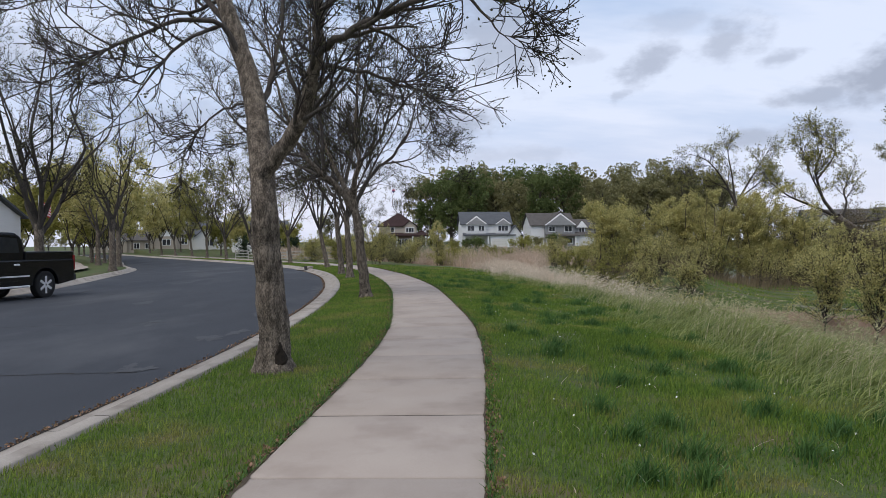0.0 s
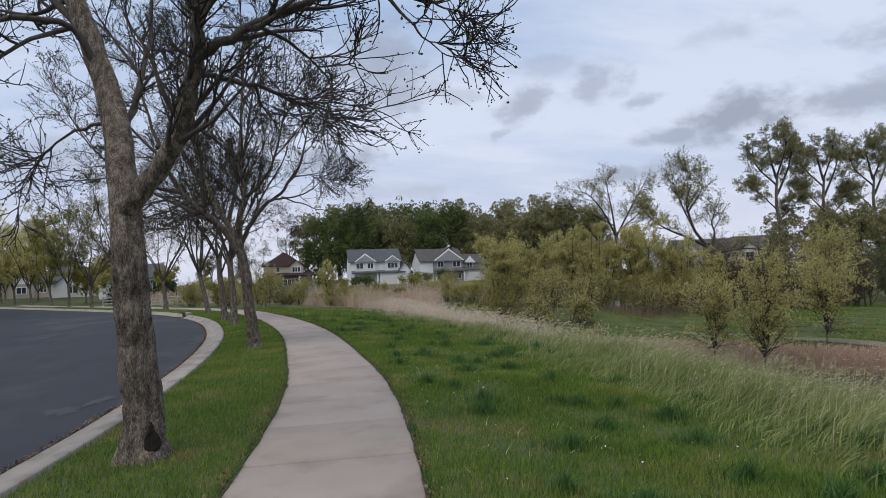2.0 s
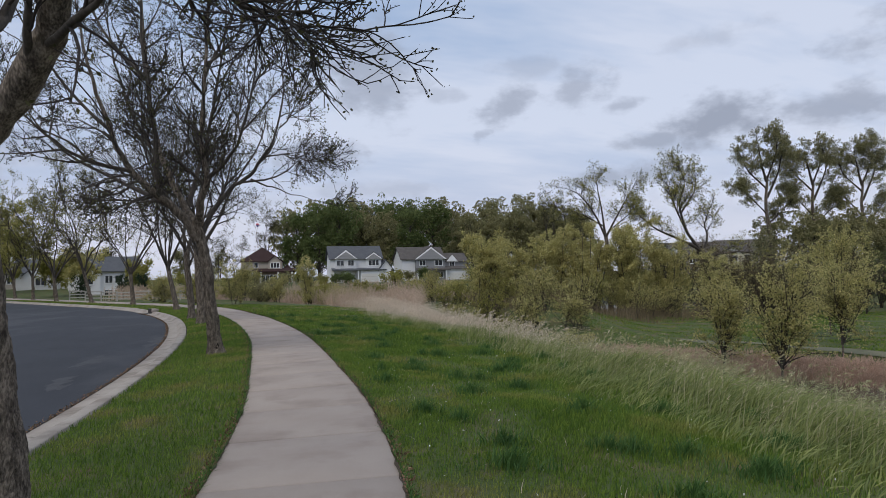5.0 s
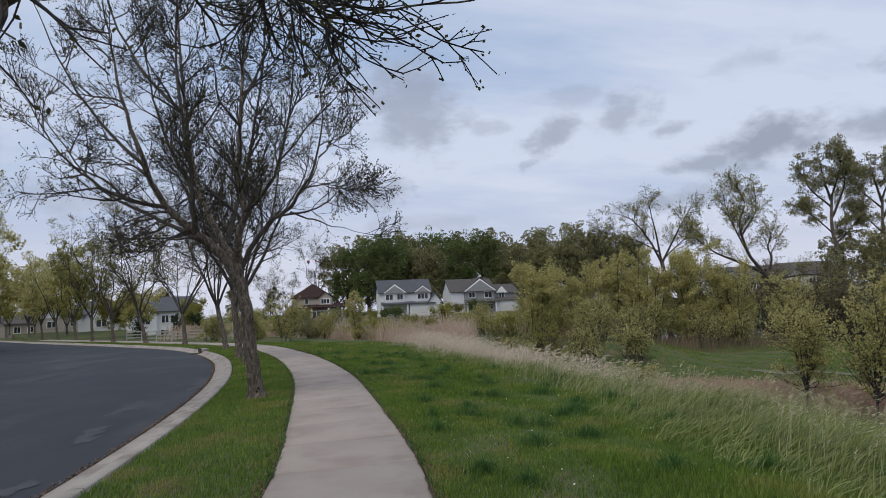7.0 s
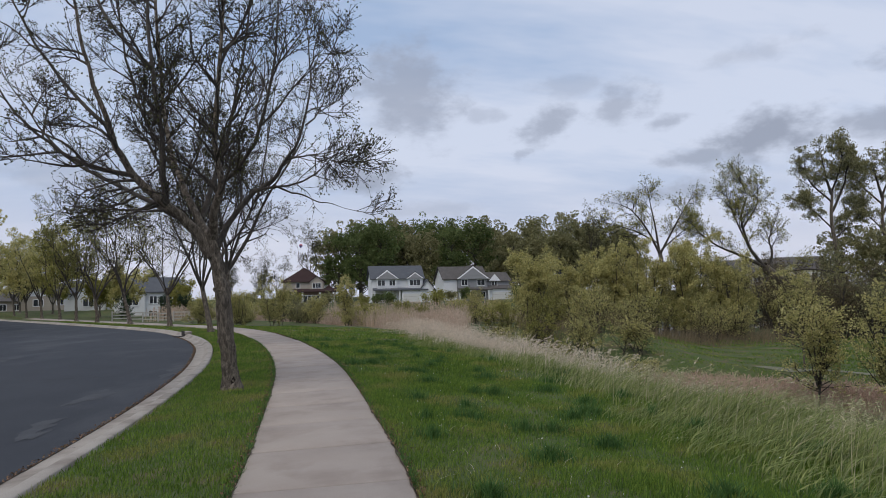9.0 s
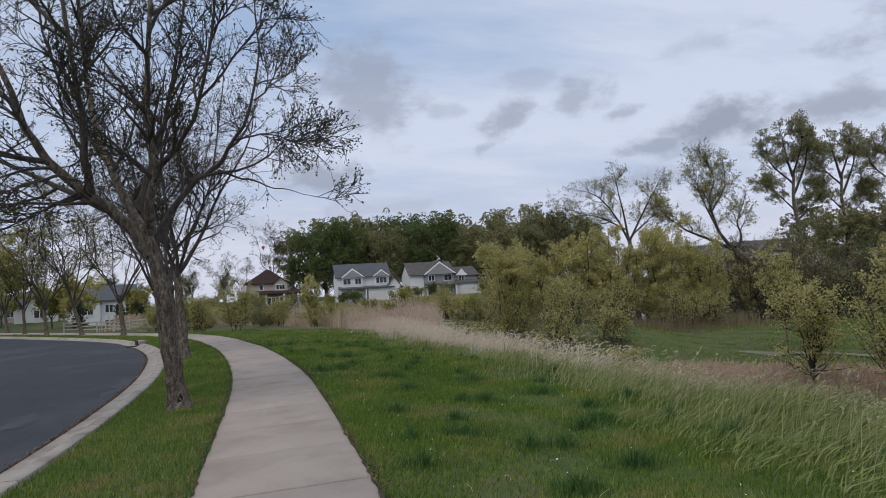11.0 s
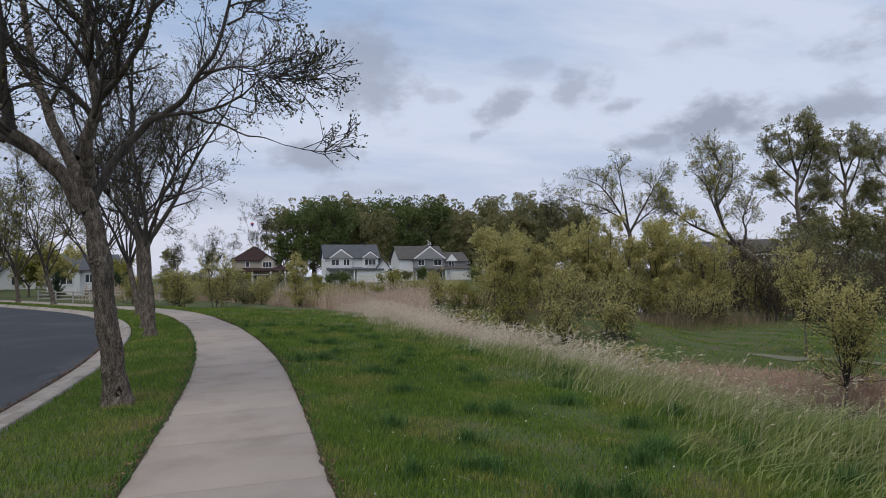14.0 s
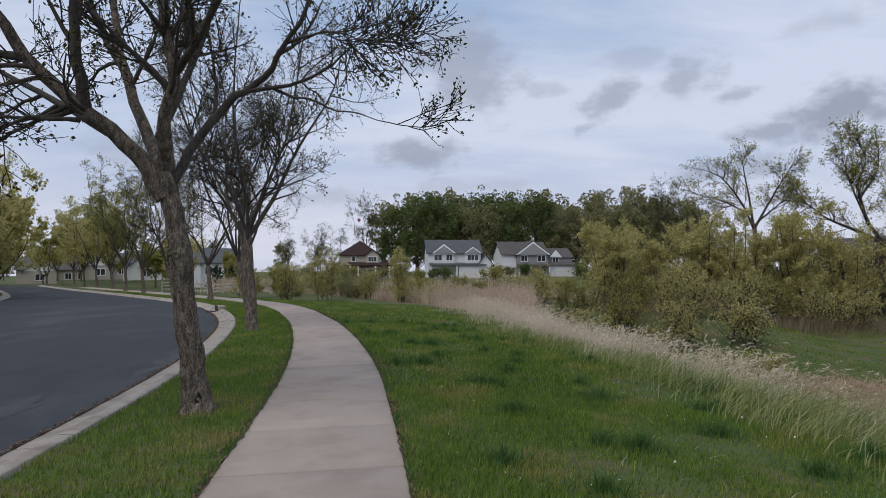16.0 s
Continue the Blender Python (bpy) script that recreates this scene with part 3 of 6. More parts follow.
    tips = unit(P0[:, -1] - P0[:, -2])
    s, w_ = np.concatenate([s, P0[:, -1]]), np.concatenate([w_, tips])
    ln, r = np.concatenate([ln, l1 * np.clip(lens0 / 2.2, 0.4, 1.0)]), np.concatenate([r, R0[:, -1]])
    P1 = grow(rng, s, w_, ln, 7, 0.13, lift)
    R1 = taper(r, np.full(len(r), 0.006), 7)
    out.append(tubes(P1, R1, 6))
    s, w_, ln, r = offshoots(rng, P1, R1, level2, 0.15, 1.0, 0.75, l2, 0.012)
    P2 = grow(rng, s, w_, ln, 6, 0.15, lift)
    R2 = taper(np.maximum(r, 0.0072), np.full(len(r), 0.0052), 6)
    out2 = [tubes(P2, R2, 3)]
    s, w_, ln, r = offshoots(rng, P2, R2, level3, 0.15, 1.0, 0.7, l3, 0.005)
    P3 = grow(rng, s, w_, ln, 3, 0.15, lift * 1.5)
    R3 = taper(np.maximum(r, 0.0048), np.full(len(r), 0.0036), 3)
    out2.append(tubes(P3, R3, 3))
    if split:
        for i in range(len(P1)):
            V, F = tubes(P1[i:i + 1], R1[i:i + 1], 6)
            under("branch", nmesh("branch", V, F, M["limb"], True), top)
    else:
        out2 = out + out2
    V, F = joined(out2)
    tagged(under("crown", nmesh("crown", V, F, M["twig"], True), top), kind="stuff")
    C = np.concatenate([P3[:, -1], P2[:, -1], P3[:, 1][::2]])
    C = np.repeat(C, leafs, 0) + rng.normal(0, bud * 0.7, (len(C) * leafs, 3))
    V, F = quads(rng, C, bud)
    tagged(under("foliage", nmesh("foliage", V, F, M[leaf]), top), kind="stuff")
    return top


def fan_limbs(rng, base, height, fork, lean, n, r, spread=0.45, rise=1.0):
    """Main limbs of a vase-shaped street tree."""
    b = np.array(base, float)
    f = b + np.array([lean[0], lean[1], fork])
    limbs = [([b, b + (f - b) * 0.35 + np.array([0.02, 0, 0]), b + (f - b) * 0.7, f + np.array([0, 0, 0.1])], r, r * 0.72)]
    a0 = rng.uniform(0, 6.28)
    for i in range(n):
        a = a0 + i * 2.4 + rng.normal(0, 0.25)
        out = np.array([math.cos(a), math.sin(a), 0.0])
        h = (height - fork) * rng.uniform(0.75, 1.0)
        sp = spread * h * rng.uniform(0.35, 1.0)
        s = b + (f - b) * rng.uniform(0.72, 1.0)
        q = lambda k_: np.array([rng.normal(0, k_), rng.normal(0, k_), 0.0])
        limbs.append(([s, s + out * sp * 0.28 + np.array([0, 0, h * 0.2 * rise]), s + out * sp * 0.62 + np.array([0, 0, h * 0.45]) + q(0.05 * h), s + out * sp * 0.8 + np.array([0, 0, h * 0.72]) + q(0.05 * h), s + out * sp * 1.05 + np.array([0, 0, h])], r * rng.uniform(0.3, 0.58), 0.014))
    return limbs


def spray(eye, yaw, pitch, y, px, py):
    """A place at depth y on the line from a standing point towards the given bearing."""
    d = y - eye[1]
    return (eye[0] + d * ((px - 784) / 1160 + yaw), y, eye[2] + d * ((441 - py) / 1160 + pitch))


def hero_one():
    def p(px, py, y=0.0):
        return spray((0.065, 0.076, 1.455), -0.009, -0.007, 7.86 + y, px, py)

    z0 = float(ground_z(-2.1, 8.0))
    limbs = [([(-2.06, 8.03, z0 - 0.05), (-2.06, 7.98, 0.6), p(470, 440), p(466, 340, -0.1), p(455, 200, 0.4), p(436, 110, 0.7), p(400, 0, 0.9), p(375, -90, 1.0)], 0.185, 0.085),
             ([p(466, 305, -0.1), p(500, 262, -0.2), p(538, 205, -0.4), p(550, 150, -0.6), p(563, 85, -0.8), p(563, 20, -0.95), p(556, -80, -1.1), p(540, -220, -1.2)], 0.112, 0.04),
             ([p(560, 95, -0.8), p(600, 68, -0.9), p(660, 35, -1.0), p(730, 5, -1.1), p(800, -8, -1.15), p(870, 0, -1.2)], 0.055, 0.010),
             ([p(563, 118, -0.7), p(640, 126, -0.2), p(700, 148, 0.2), p(750, 160, 0.4), p(800, 162, 0.5)], 0.028, 0.007),
             ([p(740, 3, -1.1), p(830, -45, -1.2), p(910, -50, -1.25)], 0.03, 0.007),
             ([p(830, -6, -1.2), p(870, 40, -1.2), p(905, 75, -1.25)], 0.018, 0.005),
             ([p(860, 0, -1.2), p(910, 8, -1.25), p(950, 25, -1.3)], 0.014, 0.005),
             ([p(640, 45, -1.0), p(700, 70, -0.6), p(750, 120, -0.4), p(755, 170, -0.3)], 0.02, 0.005),
             ([p(440, 110, 0.7), p(385, 40, 0.5), p(290, 40, 0.1), p(200, 80, -0.3), p(110, 120, -0.5)], 0.045, 0.008),
             ([p(400, 40, 0.7), p(330, 70, 0.2), p(270, 130, -0.2), p(230, 180, -0.4)], 0.03, 0.006),
             ([p(445, 180, 0.5), p(400, 190, 0.8), p(360, 220, 1.0), p(330, 260, 1.1)], 0.022, 0.006),
             ([p(452, 200, 0.4), p(480, 150, 0.9), p(500, 40, 1.4), p(510, -110, 1.7)], 0.05, 0.014),
             ([p(420, 60, 0.8), p(330, -50, 1.1), p(250, -170, 1.4)], 0.05, 0.012),
             ([p(565, 30, -0.9), p(640, -70, -0.3), p(690, -190, 0.2)], 0.05, 0.012),
             ([p(558, -60, -1.1), p(500, -120, -1.2), p(430, -220, -1.4)], 0.045, 0.012),
             ([p(410, -10, 0.9), p(340, 20, 1.6), p(250, 0, 2.2)], 0.04, 0.01),
             ([p(300, -20, 0.9), p(180, -30, 0.4), p(60, 0, 0.0)], 0.035, 0.008),
             ([p(382, -70, 1.0), p(400, -220, 1.0)], 0.07, 0.012)]
    t = bare_tree("tree", "forked ash with furrowed grey bark and opening buds in the verge", limbs, 9, 6, 5, 4, 0.85, 0.55, 0.30, 0.028, 0.075, base=(-2.06, 8.03, z0), split=True, furrow=True, angle=0.7, leafs=2)
    knot(t, (-2.14, 7.72, 1.775 - z0), 0.06, "healed branch knot in the bark", base=(-2.06, 8.03))
    hollow(t, (-1.945, 7.83, 0.14 - z0), (-2.06, 8.03))


def hero_two():
    def p(px, py, y=0.0):
        return spray((0.258, 10.98, 1.559), 0.0426, 0.0385, 18.76 + y, px, py)

    z0 = float(ground_z(-2.45, 18.95))
    limbs = [([(-2.33, 19.0, z0 - 0.05), (-2.38, 18.95, 0.5), (-2.47, 18.85, 1.4), (-2.54, 18.8, 2.1), p(300, 310), p(299, 280)], 0.15, 0.09),
             ([p(298, 350), p(245, 272, -0.1), p(155, 195, -0.4), p(60, 105, -0.7), p(0, 10, -0.9), p(-60, -140, -1.0), p(-120, -330, -1.1), p(-150, -520, -1.1)], 0.115, 0.016),
             ([p(160, 200, -0.4), p(142, 100, -0.6), p(135, 0, -0.7), p(115, -190, -0.6), p(100, -380, -0.5), p(105, -620, -0.4)], 0.075, 0.015),
             ([p(292, 300), p(270, 243, 0.4), p(223, 115, 0.9), p(203, 0, 1.3), p(190, -200, 1.6), p(180, -420, 1.8), p(190, -680, 1.9)], 0.09, 0.016),
             ([p(303, 300), p(297, 223, -0.3), p(311, 135, -0.5), p(290, 0, -0.6), p(300, -200, -0.6), p(315, -430, -0.5), p(310, -720, -0.4)], 0.095, 0.016),
             ([p(310, 325), p(345, 262, 0.1), p(410, 178, 0.2), p(470, 140, 0.2), p(505, 75, 0.1), p(545, 0, 0.0), p(575, -150, 0), p(570, -300, 0.1)], 0.07, 0.01),
             ([p(470, 150, 0.2), p(530, 175, 0.1), p(585, 190, -0.1), p(650, 205, -0.2)], 0.024, 0.006),
             ([p(505, 75, 0.1), p(570, 55, -0.2), p(655, 70, -0.4)], 0.022, 0.006),
             ([p(312, 130, -0.5), p(350, 80, -0.9), p(400, -60, -1.3), p(440, -280, -1.6), p(450, -520, -1.7)], 0.05, 0.012),
             ([p(150, 215, -0.4), p(60, 213, -0.8), p(0, 235, -1.1)], 0.03, 0.008),
             ([p(60, 105, -0.7), p(-60, 80, -0.5), p(-160, 20, -0.4), p(-260, -80, -0.3), p(-330, -220, -0.2)], 0.05, 0.01),
             ([p(-20, -40, -0.9), p(-130, -160, -0.6), p(-230, -330, -0.2), p(-290, -500, 0.1)], 0.04, 0.01),
             ([p(110, -210, -0.6), p(10, -330, -0.1), p(-60, -500, 0.5), p(-80, -650, 0.8)], 0.04, 0.01),
             ([p(300, -220, -0.6), p(400, -360, 0.2), p(470, -540, 0.8)], 0.035, 0.01),
             ([p(285, 250, 0.6), p(340, 120, 1.3), p(390, -40, 1.9), p(430, -260, 2.3), p(440, -500, 2.5)], 0.06, 0.012),
             ([p(240, 160, 0.7), p(170, 20, 1.6), p(130, -120, 2.2), p(100, -320, 2.6)], 0.05, 0.014),
             ([p(200, 235, -0.2), p(90, 170, 0.9), p(-40, 90, 1.8), p(-140, -60, 2.4)], 0.06, 0.012),
             ([p(560, -30, 0.0), p(600, -60, 0.3), p(640, -180, 0.5)], 0.02, 0.007)]
    t = bare_tree("tree", "many-limbed ash with knotted trunk and opening buds in the verge", limbs, 20, 10, 7, 6, 1.25, 0.65, 0.34, 0.043, 0.05, leafs=2, base=(-2.33, 19.0, z0), split=True, furrow=True)
    for x, y, z in ((-2.50, 18.68, 1.80), (-2.58, 18.71, 1.83), (-2.42, 18.78, 1.27)):
        knot(t, (x, y, z - z0), 0.045, "dark healed knot in the bark", base=(-2.33, 19.0))
    hollow(t, (-2.28, 18.86, 0.10 - z0), (-2.33, 19.0), 0.7)


def knot(top, at, r, label, base):
    """A swollen ring of bark with a sunken middle, facing -y."""
    bm = bmesh.new()
    rings = []
    for q, (rr, dep) in enumerate(((1.5, 0.03), (1.15, -0.018), (0.8, -0.028), (0.5, -0.008), (0.2, 0.012))):
        rings.append([bm.verts.new((at[0] - base[0] + r * rr * math.cos(a) * (1 + 0.1 * math.sin(3 * a)), at[1] - base[1] + dep, at[2] + r * rr * 0.85 * math.sin(a))) for a in np.linspace(0, 2 * math.pi, 17)[:-1]])
    for u, v in zip(rings, rings[1:]):
        for i in range(16):
            bm.faces.new((u[i], u[(i + 1) % 16], v[(i + 1) % 16], v[i]))
    bm.faces.new(rings[-1])
    bmesh.ops.recalc_face_normals(bm, faces=bm.faces)
    part("knot", bm, M["bark"], top, label, True)


def hollow(top, at, base, size=1.0):
    """A raised dark patch at the foot of the trunk, its colour painting the shade inside a rotted hollow, with a torn
    bark lip.
    """
    bm = bmesh.new()
    o = [bm.verts.new((at[0] - base[0] + 0.09 * size * math.cos(a) * (0.75 - 0.5 * math.sin(a)), at[1] - base[1] + 0.03 * math.cos(a), at[2] + 0.12 * size * math.sin(a) + (0.05 * size if math.sin(a) > 0.9 else 0))) for a in np.linspace(0, 2 * math.pi, 15)[:-1]]
    for v in o:
        v.co.y += 6.0 * (v.co.x - at[0] + base[0]) ** 2 * size
    # the inner ring stands proud of the bark; its depth is only dark colour
    c = [bm.verts.new((v.co.x * 0.75 + (at[0] - base[0]) * 0.25, v.co.y * 0.5 + (at[1] - base[1]) * 0.5 - 0.012, v.co.z * 0.75 + at[2] * 0.25)) for v in o]
    for i in range(14):
        bm.faces.new((o[i], o[(i + 1) % 14], c[(i + 1) % 14], c[i]))
    bm.faces.new(c)
    bmesh.ops.recalc_face_normals(bm, faces=bm.faces)
    part("hollow", bm, M["dark_fill"], top, "raised dark patch painting the shade of a rotted hollow at the trunk's foot")


hero_one()
hero_two()


def street_tree(x, y, height, fork, seed, n=5, r=0.16, label="bare-branched street tree with opening buds beside the kerb", leaf="bud", bud=0.06, leafs=2, spread=0.45, counts=(6, 5, 4), lean=(0, 0), sizes=(1.5, 0.8, 0.4), name="tree", group="street trees"):
    rng = np.random.default_rng(seed)
    z = float(ground_z(x, y))
    limbs = fan_limbs(rng, (x, y, z - 0.05), height, fork, lean, n, r, spread)
    return bare_tree(name, label, limbs, seed, *counts, *sizes, bud, 0.05, leaf, 8, group, base=(x, y, z), leafs=leafs)


# the row in the verge
for k, (x, y, hh, ln, lf, bd) in enumerate(((-4.55, 30.6, 9.4, 0.1, "bud", 0.06), (-5.6, 34.6, 8.6, 0.0, "bud", 0.06), (-8.15, 44.4, 9.4, -0.3, "bud", 0.07), (-13.3, 55.2, 9.4, 0.0, "bud_green", 0.08), (-18.6, 63.2, 9.8, -0.4, "bud_green", 0.09),
                                            (-24.0, 70.8, 9.6, 0.0, "bud_green", 0.10), (-29.3, 79.4, 9.4, 0.2, "bud_green", 0.12), (-34.5, 88.0, 9.2, 0.0, "leaf_spring", 0.16), (-40.5, 97.0, 9.0, 0.0, "leaf_yellow", 0.18),
                                            (-46.5, 106.0, 9.0, 0.0, "leaf_yellow", 0.2), (-53.0, 116.0, 9.0, 0.0, "leaf_yellow", 0.22))):
    street_tree(x, y, hh + (0.6 if k < 2 else 2.0), 3.1 if k < 2 else 2.7, 31 + k, 6 if k < 3 else 7, 0.16, leaf=lf, bud=bd, leafs=2 if k < 5 else 3, spread=0.5 if k < 3 else 0.55, counts=(9, 7, 5) if k < 3 else (9, 6, 4), lean=(ln - 0.25, 0), sizes=(1.7, 0.9, 0.45))
# across the street
street_tree(-15.8, 25.3, 11.0, 3.0, 41, 8, 0.20, "tall bare-branched ash with fine twigs across the street", spread=0.5, counts=(9, 7, 5))
street_tree(-21.0, 40.9, 9.5, 3.2, 42, 6, 0.22, "tall street tree with yellow-green young leaves across the street", "leaf_spring", 0.08, 2, 0.4, (8, 6, 4))
street_tree(-25.3, 50.2, 8.4, 3.0, 43, 5, 0.2, "street tree with yellow-green young leaves across the street", "leaf_yellow", 0.11, 3)
street_tree(-28.4, 53.0, 8.0, 2.8, 44, 5, 0.2, "street tree with yellow-green young leaves across the street", "leaf_yellow", 0.11, 3)
for k, (x, y) in enumerate(((-36.5, 56.0), (-33.8, 62.0), (-38.0, 66.0), (-36.8, 71.0), (-41.0, 76.5), (-46.0, 84.0), (-44.5, 71.0), (-51.0, 93.0), (-57.5, 103.0), (-64.0, 113.0), (-74.0, 128.0), (-70.0, 138.0), (-80.0, 141.0), (-31.6, 60.0), (-62.0, 128.0), (-56.0, 124.0), (-50.0, 122.0), (-66.0, 132.0), (-39.0, 112.0), (-33.0, 106.0), (-27.0, 112.0), (-60.0, 95.0))):
    street_tree(x, y, (7.6 if k < 13 else 8.4) + (k % 3) * 0.6 - (3.0 if y > 105 and x > -45 else 0), 1.6, 50 + k, 5, 0.15, "street tree with dense yellow-green spring leaves", "leaf_yellow" if k % 2 else "leaf_spring", 0.28, 6, 0.55, (5, 5, 3))


def leafy(name, label, category, x, y, height, width, seed, mat, leaves, size, stems=6, base_z=None, low=0.12, group="", droop=0.0, trunk=0.07, clear=0.0, bark="limb"):
    """A shrub or small tree: several stems, side shoots and many small single leaves along them."""
    rng = np.random.default_rng(seed)
    z = float(ground_z(x, y)) if base_z is None else base_z
    top = tagged(new(name), label, category, group)
    top.location = (x, y, z)
    h, wd = height, width / 2
    if clear:
        P, R = grow(rng, np.zeros((1, 3)) - [0, 0, 0.05], np.array([[0, 0, 1.0]]), np.array([clear + 0.1]), 6, 0.04, 0.2), taper(np.array([trunk]), np.array([trunk * 0.8]), 6)
        V, F = tubes(P, R, 9)
        under("trunk", nmesh("trunk", V, F, M["bark"], True), top)
        foot = np.repeat(P[:, -1], stems, 0)
    else:
        foot = np.stack([rng.normal(0, wd * 0.22, stems), rng.normal(0, wd * 0.22, stems), np.full(stems, -0.05)], 1)
    a = rng.uniform(0, 6.28, stems)
    lean = rng.uniform(0.1, 0.9, stems) * wd / h * 0.9
    way = np.stack([np.cos(a) * lean, np.sin(a) * lean, np.ones(stems)], 1)
    P0 = grow(rng, foot, way, (h - clear) * rng.uniform(0.75, 1.02, stems), 9, 0.07, 0.03)
    R0 = taper(np.full(stems, trunk * (0.6 if clear else 1)), np.full(stems, 0.008), 9)
    for i in range(stems):
        V, F = tubes(P0[i:i + 1], R0[i:i + 1], 6)
        under("stem", nmesh("stem", V, F, M[bark], True), top)
    s, w_, ln, r = offshoots(rng, P0, R0, 11, low, 0.98, 0.8, wd * 0.75, 0.025)
    P1 = grow(rng, s, w_, ln, 5, 0.16, 0.06)
    R1 = taper(r, np.full(len(r), 0.004), 5)
    s, w_, ln, r = offshoots(rng, P1, R1, 5, 0.1, 1.0, 0.7, wd * 0.33, 0.008)
    P2 = grow(rng, s, w_, ln, 4, 0.2, 0.04 - droop)
    R2 = taper(r, np.full(len(r), 0.003), 4)
    V, F = joined([tubes(P1, R1, 3), tubes(P2[:, ::3], R2[:, ::3], 3)])
    tagged(under("crown", nmesh("crown", V, F, M["twig"], True), top), kind="stuff")
    pick = rng.integers(0, len(P2), leaves)
    t = rng.uniform(0, 3, leaves)
    j = np.minimum(t.astype(int), 2)
    f = (t - j)[:, None]
    C = P2[pick, j] * (1 - f) + P2[pick, j + 1] * f + rng.normal(0, size * 0.8, (leaves, 3))
    V, F = quads(rng, C, size)
    tagged(under("foliage", nmesh("foliage", V, F, M[mat]), top), kind="stuff")
    return top


# willows and brush round the pond
W1 = "yellow-green willow shrub in young leaf beside the pond"
for k, (x, y, h, w_, n) in enumerate(((11.8, 50.0, 5.0, 4.4, 9000), (14.6, 52.0, 4.4, 4.0, 7000), (17.0, 50.5, 5.8, 4.6, 9000), (19.6, 49.0, 6.2, 4.4, 11000), (23.0, 49.0, 7.2, 5.6, 16000), (26.0, 50.0, 5.8, 4.6, 9000),
                                      (20.8, 53.5, 6.4, 5.0, 8000), (14.0, 57.0, 5.2, 5.0, 6000), (30.5, 49.5, 3.8, 4.0, 5000))):
    leafy("willow_shrub", W1, "shrub", x, y, h, w_, 100 + k, "leaf_yellow", int(n * 2.1), 0.105, 10, group="pond willows", trunk=0.06, low=0.03)
W2 = "light yellow-green bush in young leaf among the reeds"
for k, (x, y, h, w_, n) in enumerate(((-0.8, 60.0, 4.2, 2.0, 5000), (-6.8, 61.0, 3.7, 3.4, 5000), (-9.6, 62.0, 3.0, 2.6, 3000), (1.4, 60.0, 2.4, 3.0, 3500), (-3.6, 64.0, 2.2, 2.4, 2500), (4.5, 66.0, 2.2, 2.6, 2500),
                                      (12.8, 43.0, 2.6, 2.0, 2500), (9.5, 58.0, 2.4, 3.0, 2500))):
    leafy("bush", W2, "bush", x, y, h, w_, 130 + k, "leaf_yellow", int(n * 1.6), 0.08, 8, group="reed bushes", trunk=0.025, low=0.02)
# softer scrub between the reeds and the houses
rngb = np.random.default_rng(77)
kinds = [leafy("bush", "pale olive bush in young leaf beyond the reeds", "bush", -14.0 + 7 * k, 68.0 + 3 * k, 2.3 + 0.4 * k, 3.2, 160 + k, ("leaf_yellow", "leaf_wood2", "leaf_spring")[k], 4200, 0.11, 8, group="far bushes", trunk=0.025, low=0.02) for k in range(3)]
for k in range(46):
    y = rngb.uniform(66, 124)
    x = rngb.uniform(-0.22, 0.24) * (y - 8) + 1
    sc = rngb.uniform(0.55, 1.05) * (1.25 if y > 100 else 1.0)
    m = Matrix.LocRotScale((x, y, max(float(ground_z(x, y)), -2.25)), Euler((0, 0, rngb.uniform(0, 6.28))), (sc * rngb.uniform(0.9, 1.5), sc, sc * rngb.uniform(0.8, 1.15)))
    copy_thing(kinds[k % 3], m).matrix_basis = m
for k, (x, y, h, w_) in enumerate(((9.2, 36.0, 1.5, 2.6), (11.4, 38.5, 1.8, 3.0), (13.6, 36.5, 1.5, 2.8), (10.2, 41.5, 1.8, 3.0), (13.4, 41.0, 2.0, 3.2), (16.4, 43.0, 2.0, 3.4), (18.6, 45.5, 2.2, 3.4), (21.5, 45.0, 2.2, 3.6), (24.5, 46.0, 2.0, 3.4), (11.8, 45.5, 2.2, 3.4), (15.0, 47.0, 2.2, 3.4),
                                   (7.8, 40.0, 1.5, 2.4), (8.6, 45.0, 1.6, 2.6), (12.0, 33.0, 1.3, 2.2))):
    leafy("brush_clump", "low olive and brown brush in front of the willows", "bush", x, y, h, w_, 500 + k, "leaf_spring" if k % 3 == 0 else "leaf_yellow", 2600, 0.08, 8, group="brush clumps", trunk=0.02)
W3 = "small yellow-green tree with a thin trunk at the waterside"
for k, (x, y, h, w_, n) in enumerate(((14.1, 24.8, 3.9, 3.0, 5500), (14.3, 22.0, 4.5, 3.6, 7000), (18.8, 24.5, 4.3, 3.6, 6000), (21.5, 27.5, 4.6, 3.8, 6500), (24.5, 31.5, 4.2, 3.6, 5000), (18.2, 31.0, 4.0, 3.2, 5000))):
    leafy("waterside_tree", W3, "tree", x, y, h, w_, 150 + k, "leaf_yellow", int(n * 1.5), 0.06, 7, group="waterside trees", trunk=0.04, clear=1.1, low=0.02, base_z=float(lie(x, y)) - 0.02)
W4 = "dense dark undergrowth shrub behind the willows"
